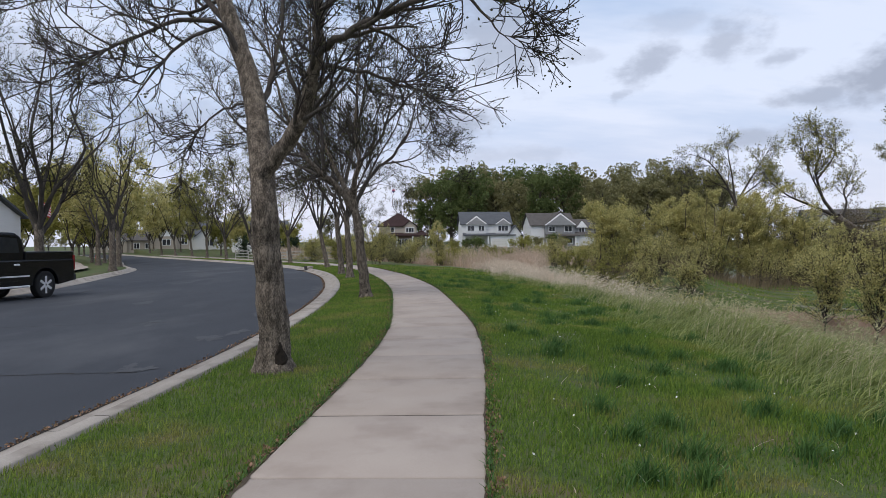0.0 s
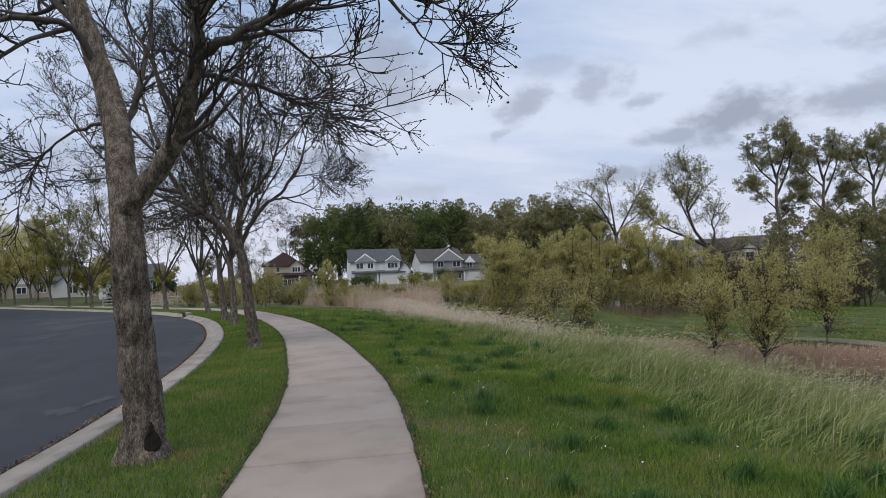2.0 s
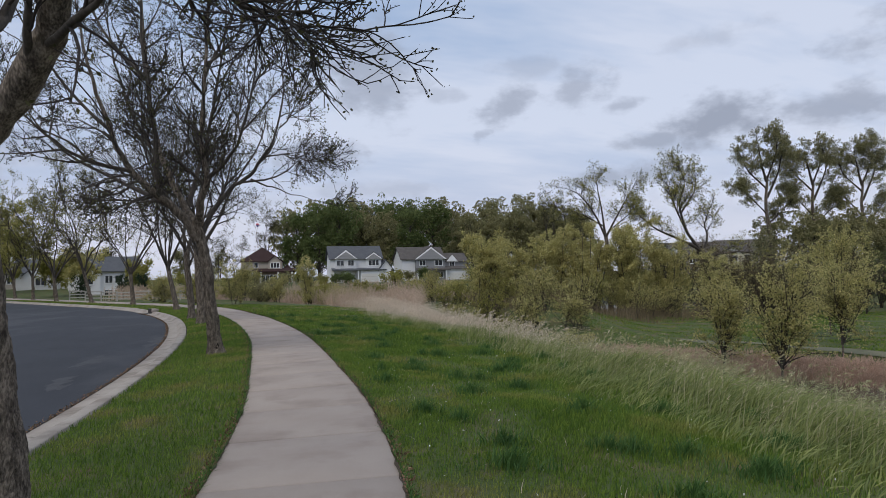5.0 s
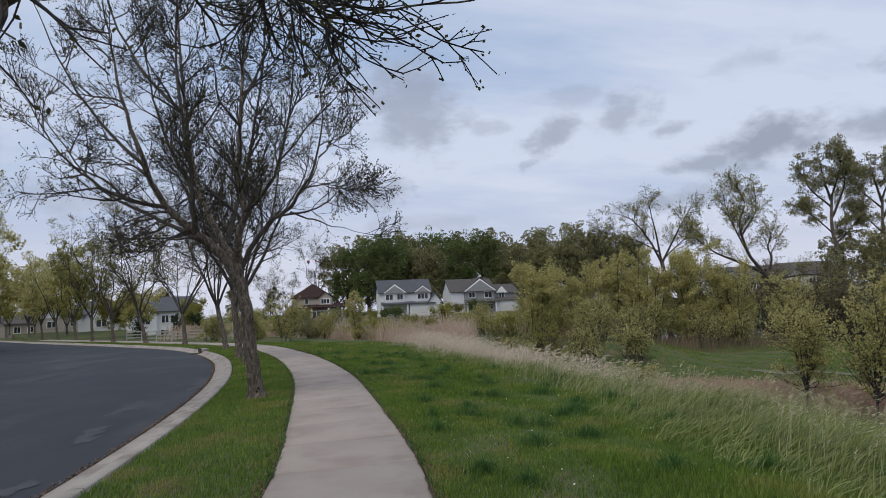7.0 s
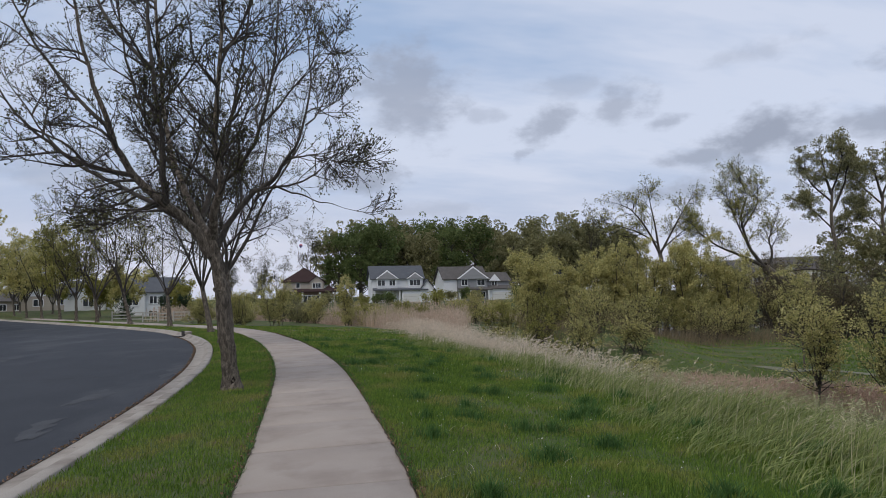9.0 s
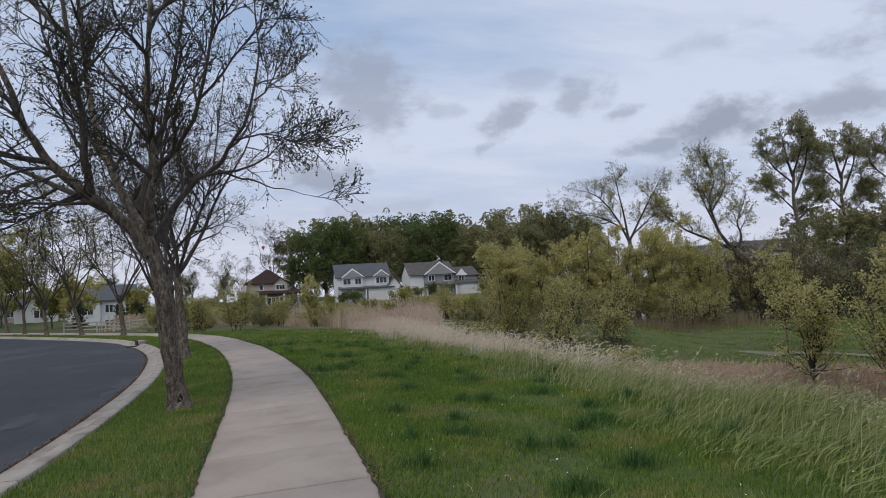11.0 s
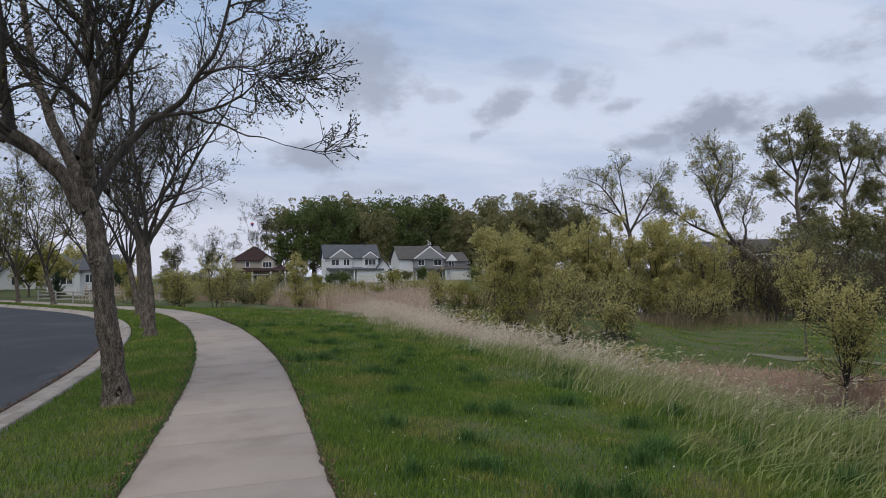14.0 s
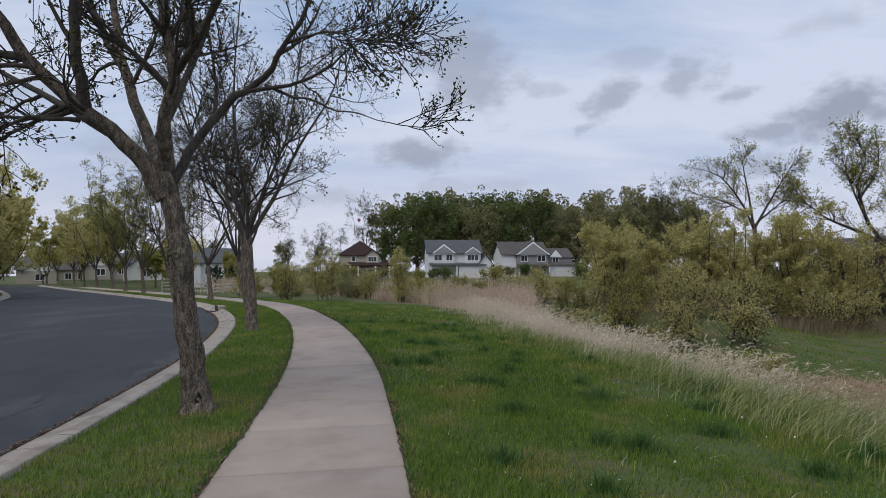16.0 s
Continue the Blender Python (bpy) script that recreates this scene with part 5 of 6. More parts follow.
def build_reeds():
    rng = np.random.default_rng(23)
    # dry stalks standing in the long grass
    n = 2500
    y = 4.5 + 20 * rng.beta(1.0, 1.6, n)
    x = SW(y) + 4.6 + rng.gamma(2.0, 1.2, n)
    plumes("dry_stalks", rng, x, y, 0.72, "pale half-dry grass stalks with drooping heads", "dry", True, 1.8, wind=(1.2, -0.3), head=0.04, wide=0.006)
    # pale reed belt along the crest
    cy = 19.0 + 27.0 * rng.beta(1.2, 1.15, 420)
    cx = SW(cy) + 6.3 + 0.9 * smooth01((23 - cy) / 4) + np.clip((cy - 32) * 0.2, 0, 12) + rng.gamma(2.0, 0.65, 420) + 0.6 * np.sin(cy * 1.9)
    pick = rng.choice(420, 10500, p=(lambda q: q / q.sum())(rng.gamma(1.1, 1.0, 420) * (0.25 + smooth01((cy - 19) / 8))))
    y = cy[pick] + rng.normal(0, 0.20, len(pick))
    x = cx[pick] + rng.normal(0, 0.24, len(pick))
    plumes("pale_reeds", rng, x, y, 0.58 + 0.4 * rng.random(420)[pick], "pale straw-coloured reeds with feathery heads", "straw", True, 1.5, wind=(1.1, -0.2), head=0.05, wide=0.008)
    # tan reed field towards the pond
    y = rng.uniform(34, 84, 30000)
    x = SW(np.minimum(y, 130)) + 7.6 + np.clip((y - 32) * 0.28, 0, 12) + rng.uniform(0, 1, len(y)) ** 1.3 * 13
    keep = (lie(x, y) > -2.35) & (x < 0.165 * (y - 8) + rng.normal(0, 0.5, len(y)))
    plumes("reed_field", rng, x[keep], y[keep], 1.35 + 0.45 * np.sin(x[keep] * 1.1 + 1.5 * np.sin(y[keep] * 0.5)) * np.sin(y[keep] * 0.8), "dense tan field of dead reeds", "reed", True, 0.4, head=0.08, wide=0.018)
    y = rng.uniform(84, 124, 15000)
    x = rng.uniform(-24, 26, 15000)
    plumes("far_reeds", rng, x, y, 1.6, "tan dead reeds on the far shore of the pond", "reed", True, 0.4, head=0.16, wide=0.05)
    # brown scrub between the reeds and the willows
    y = rng.uniform(36, 52, 9000)
    x = 0.15 * (y - 8) + 4.5 + rng.uniform(0, 1, len(y)) * (23 - 0.15 * (y - 8))
    keep = rng.uniform(0, 1, len(y)) < smooth01((y - 36 - 0.15 * x) / 7)
    plumes("brown_scrub", rng, x[keep], y[keep], 0.9 + 0.5 * np.sin(x[keep] * 1.3) * np.sin(y[keep] * 0.9), "brown tangled scrub at the foot of the willows", "brush", False, 0.8, wide=0.022)
    # red-brown reeds along the water
    a = np.array([(11.0, 29.2), (12.5, 28.0), (14.3, 26.4), (15.7, 24.2), (17.2, 22.2), (19.4, 20.2)])
    t = rng.uniform(0, len(a) - 1.001, 9500)
    j = t.astype(int)
    c = a[j] * (1 - (t - j)[:, None]) + a[j + 1] * (t - j)[:, None] + rng.normal(0, 0.55, (9500, 2))
    plumes("cattails", rng, c[:, 0], c[:, 1], 0.85, "red-brown dead reeds along the water's edge", "cattail", True, 0.8)


build_grass()
build_reeds()


def far_path():
    ys = np.arange(23.5, 33, 0.5)
    rows = [[(float(FP(y)) + d, y + d * 0.4, float(lie(FP(y) + d, y + d * 0.4)) + 0.015) for d in (-0.26, -0.1, 0.1, 0.26)] for y in ys]
    idx = np.arange(len(ys) * 4).reshape(len(ys), 4)
    F = np.stack([idx[:-1, :-1], idx[:-1, 1:], idx[1:, 1:], idx[1:, :-1]], -1).reshape(-1, 4)
    tagged(new("far_path", nmesh("far_path", np.array(rows), F, M["path"])), "thin pale path across the lower lawn", "path", kind="structure")


far_path()

# ---- houses ----
M["siding_white"] = material("white_siding", [(0.66, 0.66, 0.66), (0.74, 0.74, 0.74)], 0.7, 0.6, 8, 0.2, 0.01, stretch=(0.2, 0.2, 6))
M["siding_grey"] = material("grey_siding", [(0.24, 0.235, 0.24), (0.30, 0.30, 0.305)], 0.7, 0.6, 8, 0.2, 0.01, stretch=(0.2, 0.2, 6))
M["siding_beige"] = material("beige_siding", [(0.36, 0.31, 0.26), (0.43, 0.38, 0.32)], 0.7, 0.6, 8, 0.2, 0.01, stretch=(0.2, 0.2, 6))
M["siding_cream"] = material("cream_siding", [(0.62, 0.57, 0.42), (0.70, 0.65, 0.50)], 0.7, 0.6, 8, 0.2, 0.01, stretch=(0.2, 0.2, 6))
M["brown_wall"] = material("brown_wall", [(0.13, 0.09, 0.07), (0.19, 0.13, 0.10)], 0.8, 1.0, 12, 0.2, 0.01)
M["roof_grey"] = material("grey_shingles", [(0.065, 0.07, 0.08), (0.10, 0.105, 0.115)], 0.9, 1.2, 14, 0.4, 0.02)
M["roof_red"] = material("dark_red_shingles", [(0.026, 0.014, 0.013), (0.044, 0.022, 0.02)], 0.9, 1.2, 14, 0.4, 0.02)
M["roof_brown"] = material("brown_shingles", [(0.07, 0.064, 0.06), (0.11, 0.10, 0.094)], 0.9, 1.2, 14, 0.4, 0.02)
M["trim"] = material("white_trim", [(0.72, 0.72, 0.72), (0.8, 0.8, 0.8)], 0.6, 2, 30, 0.1, 0.003)
M["glass"] = material("window_glass", [(0.02, 0.023, 0.028), (0.035, 0.04, 0.045)], 0.08, 1, 5, 0, spec=0.6)
M["door"] = material("garage_door_paint", [(0.6, 0.58, 0.54), (0.68, 0.66, 0.62)], 0.6, 1, 20, 0.1, 0.004, stretch=(0.2, 1, 4))


def gable_roof(x0, x1, y0, y1, z, rise, along, over=0.4, thick=0.18):
    """Two sloping slabs with overhang; along: the axis of the ridge."""
    x0, x1, y0, y1 = x0 - over, x1 + over, y0 - over, y1 + over
    if along == "x":
        mid, half = (y0 + y1) / 2, (y1 - y0) / 2
        d = rise * over / max(half - over, 0.1)
        return prism([(y0, z - d), (mid, z + rise), (y1, z - d), (y1, z - d + thick), (mid, z + rise + thick), (y0, z - d + thick)], x0, x1, "x")
    mid, half = (x0 + x1) / 2, (x1 - x0) / 2
    d = rise * over / max(half - over, 0.1)
    return prism([(x0, z - d), (mid, z + rise), (x1, z - d), (x1, z - d + thick), (mid, z + rise + thick), (x0, z - d + thick)], y0, y1, "y")


def hip_roof(x0, x1, y0, y1, z, rise, over=0.45):
    x0, x1, y0, y1 = x0 - over, x1 + over, y0 - over, y1 + over
    r = min((x1 - x0), (y1 - y0)) / 2
    bm = bmesh.new()
    lo = [bm.verts.new(p) for p in ((x0, y0, z - 0.15), (x1, y0, z - 0.15), (x1, y1, z - 0.15), (x0, y1, z - 0.15))]
    ev = [bm.verts.new(p) for p in ((x0, y0, z), (x1, y0, z), (x1, y1, z), (x0, y1, z))]
    mx, my = (x0 + x1) / 2, (y0 + y1) / 2
    if x1 - x0 > y1 - y0:
        a, b = bm.verts.new((x0 + r * 0.95, my, z + rise)), bm.verts.new((x1 - r * 0.95, my, z + rise))
        fs = ((ev[0], ev[1], b, a), (ev[2], ev[3], a, b), (ev[1], ev[2], b), (ev[3], ev[0], a))
    else:
        a, b = bm.verts.new((mx, y0 + r * 0.95, z + rise)), bm.verts.new((mx, y1 - r * 0.95, z + rise))
        fs = ((ev[1], ev[2], b, a), (ev[3], ev[0], a, b), (ev[0], ev[1], a), (ev[2], ev[3], b))
    for f in fs:
        bm.faces.new(f)
    for i in range(4):
        bm.faces.new((lo[i], lo[(i + 1) % 4], ev[(i + 1) % 4], ev[i]))
    bm.faces.new(lo[::-1])
    bmesh.ops.recalc_face_normals(bm, faces=bm.faces)
    return bm


def gable_wall(x0, x1, y, z, rise, depth=0.25):
    return prism([(x0, z), (x1, z), ((x0 + x1) / 2, z + rise)], y, y + depth, "y")


def window(top, x, y, z, w_, h, lights=2):
    """A framed window in a wall that faces -y; x, z its centre."""
    fr = bmesh.new()
    t = 0.12
    for a in ((x - w_ / 2 - t, x + w_ / 2 + t, z + h / 2, z + h / 2 + t), (x - w_ / 2 - t, x + w_ / 2 + t, z - h / 2 - t, z - h / 2), (x - w_ / 2 - t, x - w_ / 2, z - h / 2, z + h / 2), (x + w_ / 2, x + w_ / 2 + t, z - h / 2, z + h / 2)):
        box_into(fr, a[0], a[1], y - 0.08, y + 0.05, a[2], a[3])
    for i in range(1, lights):
        c = x - w_ / 2 + w_ * i / lights
        box_into(fr, c - 0.05, c + 0.05, y - 0.07, y + 0.05, z - h / 2, z + h / 2)
    wob = part("window", fr, M["trim"], top)
    for i in range(lights):
        c0, c1 = x - w_ / 2 + w_ * i / lights, x - w_ / 2 + w_ * (i + 1) / lights
        g = boxed(c0 + 0.03, c1 - 0.03, y - 0.03, y + 0.02, z - h / 2, z + h / 2)
        part("pane", g, M["glass"], wob)


def garage(top, x, y, z0, w_, h):
    d = boxed(x - w_ / 2, x + w_ / 2, y - 0.06, y + 0.04, z0, z0 + h)
    gd = part("garage_door", d, M["door"], top)
    for i in range(1, 4):
        part("panel_joint", boxed(x - w_ / 2, x + w_ / 2, y - 0.075, y - 0.05, z0 + h * i / 4 - 0.015, z0 + h * i / 4 + 0.015), M["siding_beige"], gd)


def house_base(name, label, x, y, turn=0.0, z=None):
    top = tagged(new(name), label, "house", "houses")
    z = float(ground_z(x, y)) if z is None else z
    top.matrix_world = pose(x, y, z, 0, 0, turn)
    return top


def build_houses():
    # white house with a long grey roof and two dormer gables
    h = house_base("house", "white two-storey house with grey roof and front gables", 8.5, 146, 4)
    part("wall", boxed(-5.6, 5.4, 0.0, 8.5, -0.6, 5.3), M["siding_white"], h)
    part("roof", gable_roof(-5.6, 5.4, 0, 8.5, 5.2, 2.7, "x"), M["roof_grey"], h)
    part("gable_end", prism([(0.02, 5.2), (8.48, 5.2), (4.25, 7.8)], -5.58, 5.38), M["siding_white"], h)
    for a, b in ((-4.6, -0.2), (2.0, 5.2)):
        part("wall", boxed(a, b, -0.6, 0.1, 2.9, 5.25), M["siding_white"], h)
        part("gable", gable_wall(a, b, -0.6, 5.25, (b - a) * 0.36), M["siding_white"], h)
        part("roof", gable_roof(a, b, -0.6, 3.5, 5.2, (b - a) * 0.40, "y", 0.3), M["roof_grey"], h)
        part("gable_trim", gable_wall(a - 0.3, b + 0.3, -0.98, 5.05, (b - a) * 0.44, 0.05), M["trim"], h)
        part("gable_panel", gable_wall(a - 0.05, b + 0.05, -1.0, 5.0, (b - a) * 0.36, 0.03), M["siding_grey"], h)
    part("roof", prism([(-2.2, 2.55), (0.2, 3.0), (0.2, 3.2), (-2.2, 2.75)], -5.4, 6.2), M["roof_grey"], h, "low porch roof of grey shingles")
    part("wall", boxed(0.6, 7.2, -1.8, 5, -0.6, 2.7), M["siding_white"], h)
    part("roof", gable_roof(4.6, 7.6, -1.8, 5.0, 2.7, 2.0, "y", 0.3), M["roof_grey"], h)
    part("gable", gable_wall(4.62, 7.58, -1.8, 2.7, 1.9), M["siding_white"], h)
    for x in (-5.2, -2.6, 0.1):
        part("porch_post", boxed(x - 0.12, x + 0.12, -2.05, -1.8, -0.6, 2.6), M["trim"], h)
    window(h, -3.6, -0.62, 4.2, 1.5, 1.1)
    window(h, -1.3, -0.62, 4.2, 1.2, 1.1)
    window(h, 3.6, -0.62, 4.2, 2.2, 1.1, 3)
    window(h, -3.8, 0, 1.3, 1.8, 1.3)
    garage(h, 2.6, -1.8, -0.5, 3.4, 2.3)
    garage(h, 5.9, -1.8, -0.5, 2.2, 2.3)
    # grey and white house with a broad front gable
    h = house_base("house", "grey two-storey house with white trim and broad gable", 28.0, 160, 6)
    part("wall", boxed(-8.0, 2.6, 0, 9, -0.6, 5.2), M["siding_white"], h)
    part("roof", gable_roof(-8.0, 2.6, 0, 9, 5.1, 2.9, "x"), M["roof_brown"], h)
    part("gable_end", prism([(0.02, 5.1), (8.98, 5.1), (4.5, 7.9)], -7.98, 2.58), M["siding_white"], h)
    part("wall", boxed(-4.8, 2.4, -1.2, 0.1, -0.6, 5.2), M["siding_grey"], h)
    part("gable", gable_wall(-4.8, 2.4, -1.2, 5.2, 2.6), M["siding_grey"], h)
    part("gable_trim", gable_wall(-5.2, 2.8, -1.72, 4.95, 3.0, 0.06), M["trim"], h)
    part("gable_panel", gable_wall(-4.75, 2.35, -1.76, 4.95, 2.55, 0.05), M["siding_grey"], h)
    part("roof", gable_roof(-4.8, 2.4, -1.3, 4.5, 5.1, 3.0, "y", 0.4), M["roof_brown"], h)
    part("wall", boxed(2.6, 8.6, 0.6, 8, -0.6, 4.6), M["siding_grey"], h)
    part("roof", gable_roof(2.6, 8.6, 0.6, 8, 4.5, 2.0, "x"), M["roof_brown"], h)
    part("gable_end", prism([(0.62, 4.5), (7.98, 4.5), (4.3, 6.4)], 2.62, 8.58), M["siding_grey"], h)
    part("gable", gable_wall(3.4, 6.0, 0.3, 4.4, 1.5), M["siding_grey"], h)
    part("gable_trim", gable_wall(3.1, 6.3, 0.2, 4.3, 1.8, 0.05), M["trim"], h)
    part("roof", prism([(-2.4, 2.3), (-1.0, 2.8), (-1.0, 3.0), (-2.4, 2.5)], -4.9, 3.4), M["roof_brown"], h)
    part("wall", boxed(2.8, 8.8, -1.6, 0.7, -0.6, 2.6), M["siding_white"], h)
    part("roof", prism([(-2.0, 2.5), (0.7, 3.2), (0.7, 3.4), (-2.0, 2.7)], 2.6, 9.0), M["roof_brown"], h)
    for x in (-4.6, -2.0, 2.4):
        part("porch_post", boxed(x - 0.15, x + 0.15, -2.3, -2.0, -0.6, 2.4), M["trim"], h)
    window(h, -3.2, -1.22, 4.1, 1.4, 1.2)
    window(h, 0.8, -1.22, 4.1, 1.8, 1.3)
    window(h, 0.9, -1.22, 1.2, 1.8, 1.2, 3)
    window(h, 4.7, 0.58, 3.9, 1.2, 1.3)
    garage(h, 5.8, -1.6, -0.5, 4.8, 2.2)
    # brown house with a dark red hipped roof
    h = house_base("house", "brown house with dark red hipped roof and wide garage", -12.5, 165, 0)
    part("wall", boxed(-5.0, 4.2, 0, 9, -0.6, 5.2), M["siding_beige"], h)
    part("roof", hip_roof(-5.0, 4.2, 0, 9, 5.1, 3.4), M["roof_red"], h)
    part("wall", boxed(-4.8, 6.8, -1.5, 0.1, -0.6, 2.6), M["brown_wall"], h)
    part("roof", prism([(-2.2, 2.5), (0.3, 3.3), (0.3, 3.5), (-2.2, 2.7)], -5.2, 7.4), M["roof_red"], h)
    part("wall", boxed(1.2, 4.4, -0.5, 0.1, 3.0, 5.1), M["siding_beige"], h)
    part("gable", gable_wall(1.2, 4.4, -0.5, 5.1, 1.2), M["siding_beige"], h)
    part("roof", gable_roof(1.2, 4.4, -0.5, 3, 5.0, 1.3, "y", 0.3), M["roof_red"], h)
    part("gable", gable_wall(-5.0, -2.0, -2.2, 2.6, 1.2), M["siding_beige"], h)
    part("wall", boxed(4.2, 7.0, 0, 7, -0.6, 2.6), M["brown_wall"], h)
    part("roof", hip_roof(4.2, 7.0, 0, 7, 2.6, 1.6), M["roof_red"], h)
    for x in (-4.6, -2.2, -0.4, 3.6, 6.8):
        part("porch_post", boxed(x - 0.2, x + 0.2, -2.1, -1.8, -0.6, 2.5), M["trim"], h)
    window(h, 2.8, -0.52, 4.1, 1.9, 1.1, 3)
    window(h, -1.6, 0, 4.2, 0.8, 1.1, 1)
    window(h, -3.4, -1.52, 1.2, 1.4, 1.6)
    window(h, 1.6, -1.52, 0.9, 3.6, 1.7, 4)
    window(h, 5.2, -1.52, 0.9, 2.0, 1.7, 2)
    # houses of which little more than the roof shows
    def plain(x, y, turn, w_, d, wall, roof, eave, rise, label, hip=False, z=None):
        g = house_base("house", label, x, y, turn, z)
        part("wall", boxed(-w_ / 2, w_ / 2, 0, d, -0.8, eave), M[wall], g)
        part("roof", hip_roof(-w_ / 2, w_ / 2, 0, d, eave, rise) if hip else gable_roof(-w_ / 2, w_ / 2, 0, d, eave - 0.1, rise, "x"), M[roof], g)
        part("gable_end", prism([(0.02, eave - 0.12), (d - 0.02, eave - 0.12), (d / 2, eave - 0.14 + rise * 0.97)], -w_ / 2 + 0.02, w_ / 2 - 0.02), M[wall], g)
        part("gable", gable_wall(-w_ * 0.42, -w_ * 0.05, -0.5, eave - 0.4, w_ * 0.14), M["trim"], g)
        part("wall", boxed(-w_ * 0.42, -w_ * 0.05, -0.5, 0.1, -0.8, eave - 0.4), M[wall], g)
        part("roof", gable_roof(-w_ * 0.42, -w_ * 0.05, -0.6, d * 0.4, eave - 0.5, w_ * 0.155, "y", 0.25), M[roof], g)
        for i in range(3):
            window(g, w_ * (0.08 + 0.15 * i), 0, eave - 1.5, 1.1, 1.2)
            window(g, w_ * (0.08 + 0.15 * i), 0, eave - 4.0, 1.3, 1.3)
        window(g, -w_ * 0.235, -0.52, eave - 1.7, 1.6, 1.2)
        return g

    plain(54.0, 174, 8, 12, 9, "siding_grey", "roof_grey", 5.2, 2.4, "grey house half hidden behind the willows")
    plain(128, 122, -38, 15, 10, "siding_white", "roof_grey", 4.4, 2.6, "white house with grey roof above the pond trees", z=1.5)
    plain(92, 132, -25, 10, 9, "siding_cream", "roof_brown", 4.9, 2.6, "cream house glimpsed between the trees", z=1.2)
    plain(76, 128, -20, 12, 9, "siding_beige", "roof_brown", 4.8, 2.4, "beige house glimpsed between the trees", z=0.8)
    plain(-44.0, 130, 18, 14, 9, "siding_white", "roof_grey", 3.0, 2.2, "low white house behind the street trees")
    plain(-35.0, 122, 20, 10, 9, "siding_white", "roof_grey", 4.2, 2.4, "white house with grey roof behind the street trees")
    plain(-74.0, 152, 25, 16, 9, "siding_beige", "roof_brown", 3.4, 2.4, "beige house at the end of the street")
    plain(-60.0, 146, 25, 12, 9, "siding_beige", "roof_brown", 3.2, 2.2, "beige house at the end of the street")
    plain(-41.2, 44.0, 0, 13, 9, "siding_white", "roof_grey", 3.9, 2.2, "pale house with grey roof across the street", z=0.1)


build_houses()
for k, (x, y, h, w_) in enumerate(((-17.0, 160, 2.4, 3), (-7.5, 161, 2.0, 2.5), (-3.5, 158, 3.0, 3.5), (1.0, 142, 1.6, 2.6), (3.6, 142.5, 1.4, 2.4), (17.0, 146, 2.6, 3), (21.5, 156, 2.0, 2.6), (24.6, 155.5, 3.0, 2.4), (27.5, 156, 1.4, 3), (38.0, 158, 3.2, 4), (42.0, 160, 3.6, 4),
                                   (-28, 150, 2.6, 5), (-22, 152, 2.4, 5), (-34, 140, 2.4, 5), (-12, 132, 1.8, 4), (-6, 130, 1.6, 4), (6, 128, 1.6, 4), (14, 127, 1.8, 4), (22, 128, 1.6, 4), (31, 130, 2.2, 5), (40, 133, 2.6, 5))):
    leafy("garden_shrub", "dark green garden shrub near the houses", "shrub", x, y, h, w_, 400 + k, ("leaf_wood2", "leaf_dark", "leaf_spring")[k % 3], 900, 0.3, 4, group="garden shrubs", trunk=0.04)

# ---- street things ----
M["black_paint"] = material("black_car_paint", [(0.004, 0.0045, 0.006), (0.008, 0.0085, 0.01)], 0.18, 1, 5, 0, spec=0.35)
M["rubber"] = material("tyre_rubber", [(0.012, 0.012, 0.012), (0.022, 0.022, 0.022)], 0.9, 6, 60, 0.3, 0.004)
M["chrome"] = material("bright_alloy", [(0.7, 0.7, 0.71), (0.82, 0.82, 0.83)], 0.35, 4, 20, 0, metal=0.5)
M["lamp_red"] = material("red_lamp_glass", [(0.16, 0.01, 0.01), (0.25, 0.02, 0.02)], 0.2, 4, 20, 0)
M["lamp_clear"] = material("clear_lamp_glass", [(0.4, 0.4, 0.4), (0.5, 0.5, 0.5)], 0.15, 4, 20, 0)
M["plastic"] = material("dark_plastic", [(0.02, 0.02, 0.021), (0.03, 0.03, 0.032)], 0.6, 6, 60, 0.1, 0.002)
M["hydrant"] = material("red_hydrant_paint", [(0.36, 0.03, 0.025), (0.48, 0.05, 0.04)], 0.5, 6, 40, 0.2, 0.003)
M["iron"] = material("cast_iron", [(0.03, 0.028, 0.027), (0.06, 0.05, 0.045)], 0.7, 6, 50, 0.4, 0.003)


def disc(r, y0, y1, n=28, r_in=0.0):
    """A ring or disc about the y axis."""
    bm = bmesh.new()
    rows = []
    for rr, y in ((r, y0), (r, y1)):
        rows.append([bm.verts.new((rr * math.cos(a), y, rr * math.sin(a))) for a in np.linspace(0, 2 * math.pi, n + 1)[:-1]])
    if r_in:
        inner = [[bm.verts.new((r_in * math.cos(a), y, r_in * math.sin(a))) for a in np.linspace(0, 2 * math.pi, n + 1)[:-1]] for y in (y0, y1)]
    for i in range(n):
        j = (i + 1) % n
        bm.faces.new((rows[0][i], rows[0][j], rows[1][j], rows[1][i]))
        if r_in:
            bm.faces.new((inner[0][j], inner[0][i], inner[1][i], inner[1][j]))
            for q in (0, 1):
                bm.faces.new((rows[q][i], rows[q][j], inner[q][j], inner[q][i]))
    if not r_in:
        bm.faces.new(rows[0])
        bm.faces.new(rows[1][::-1])
    bmesh.ops.recalc_face_normals(bm, faces=bm.faces)
    return bm


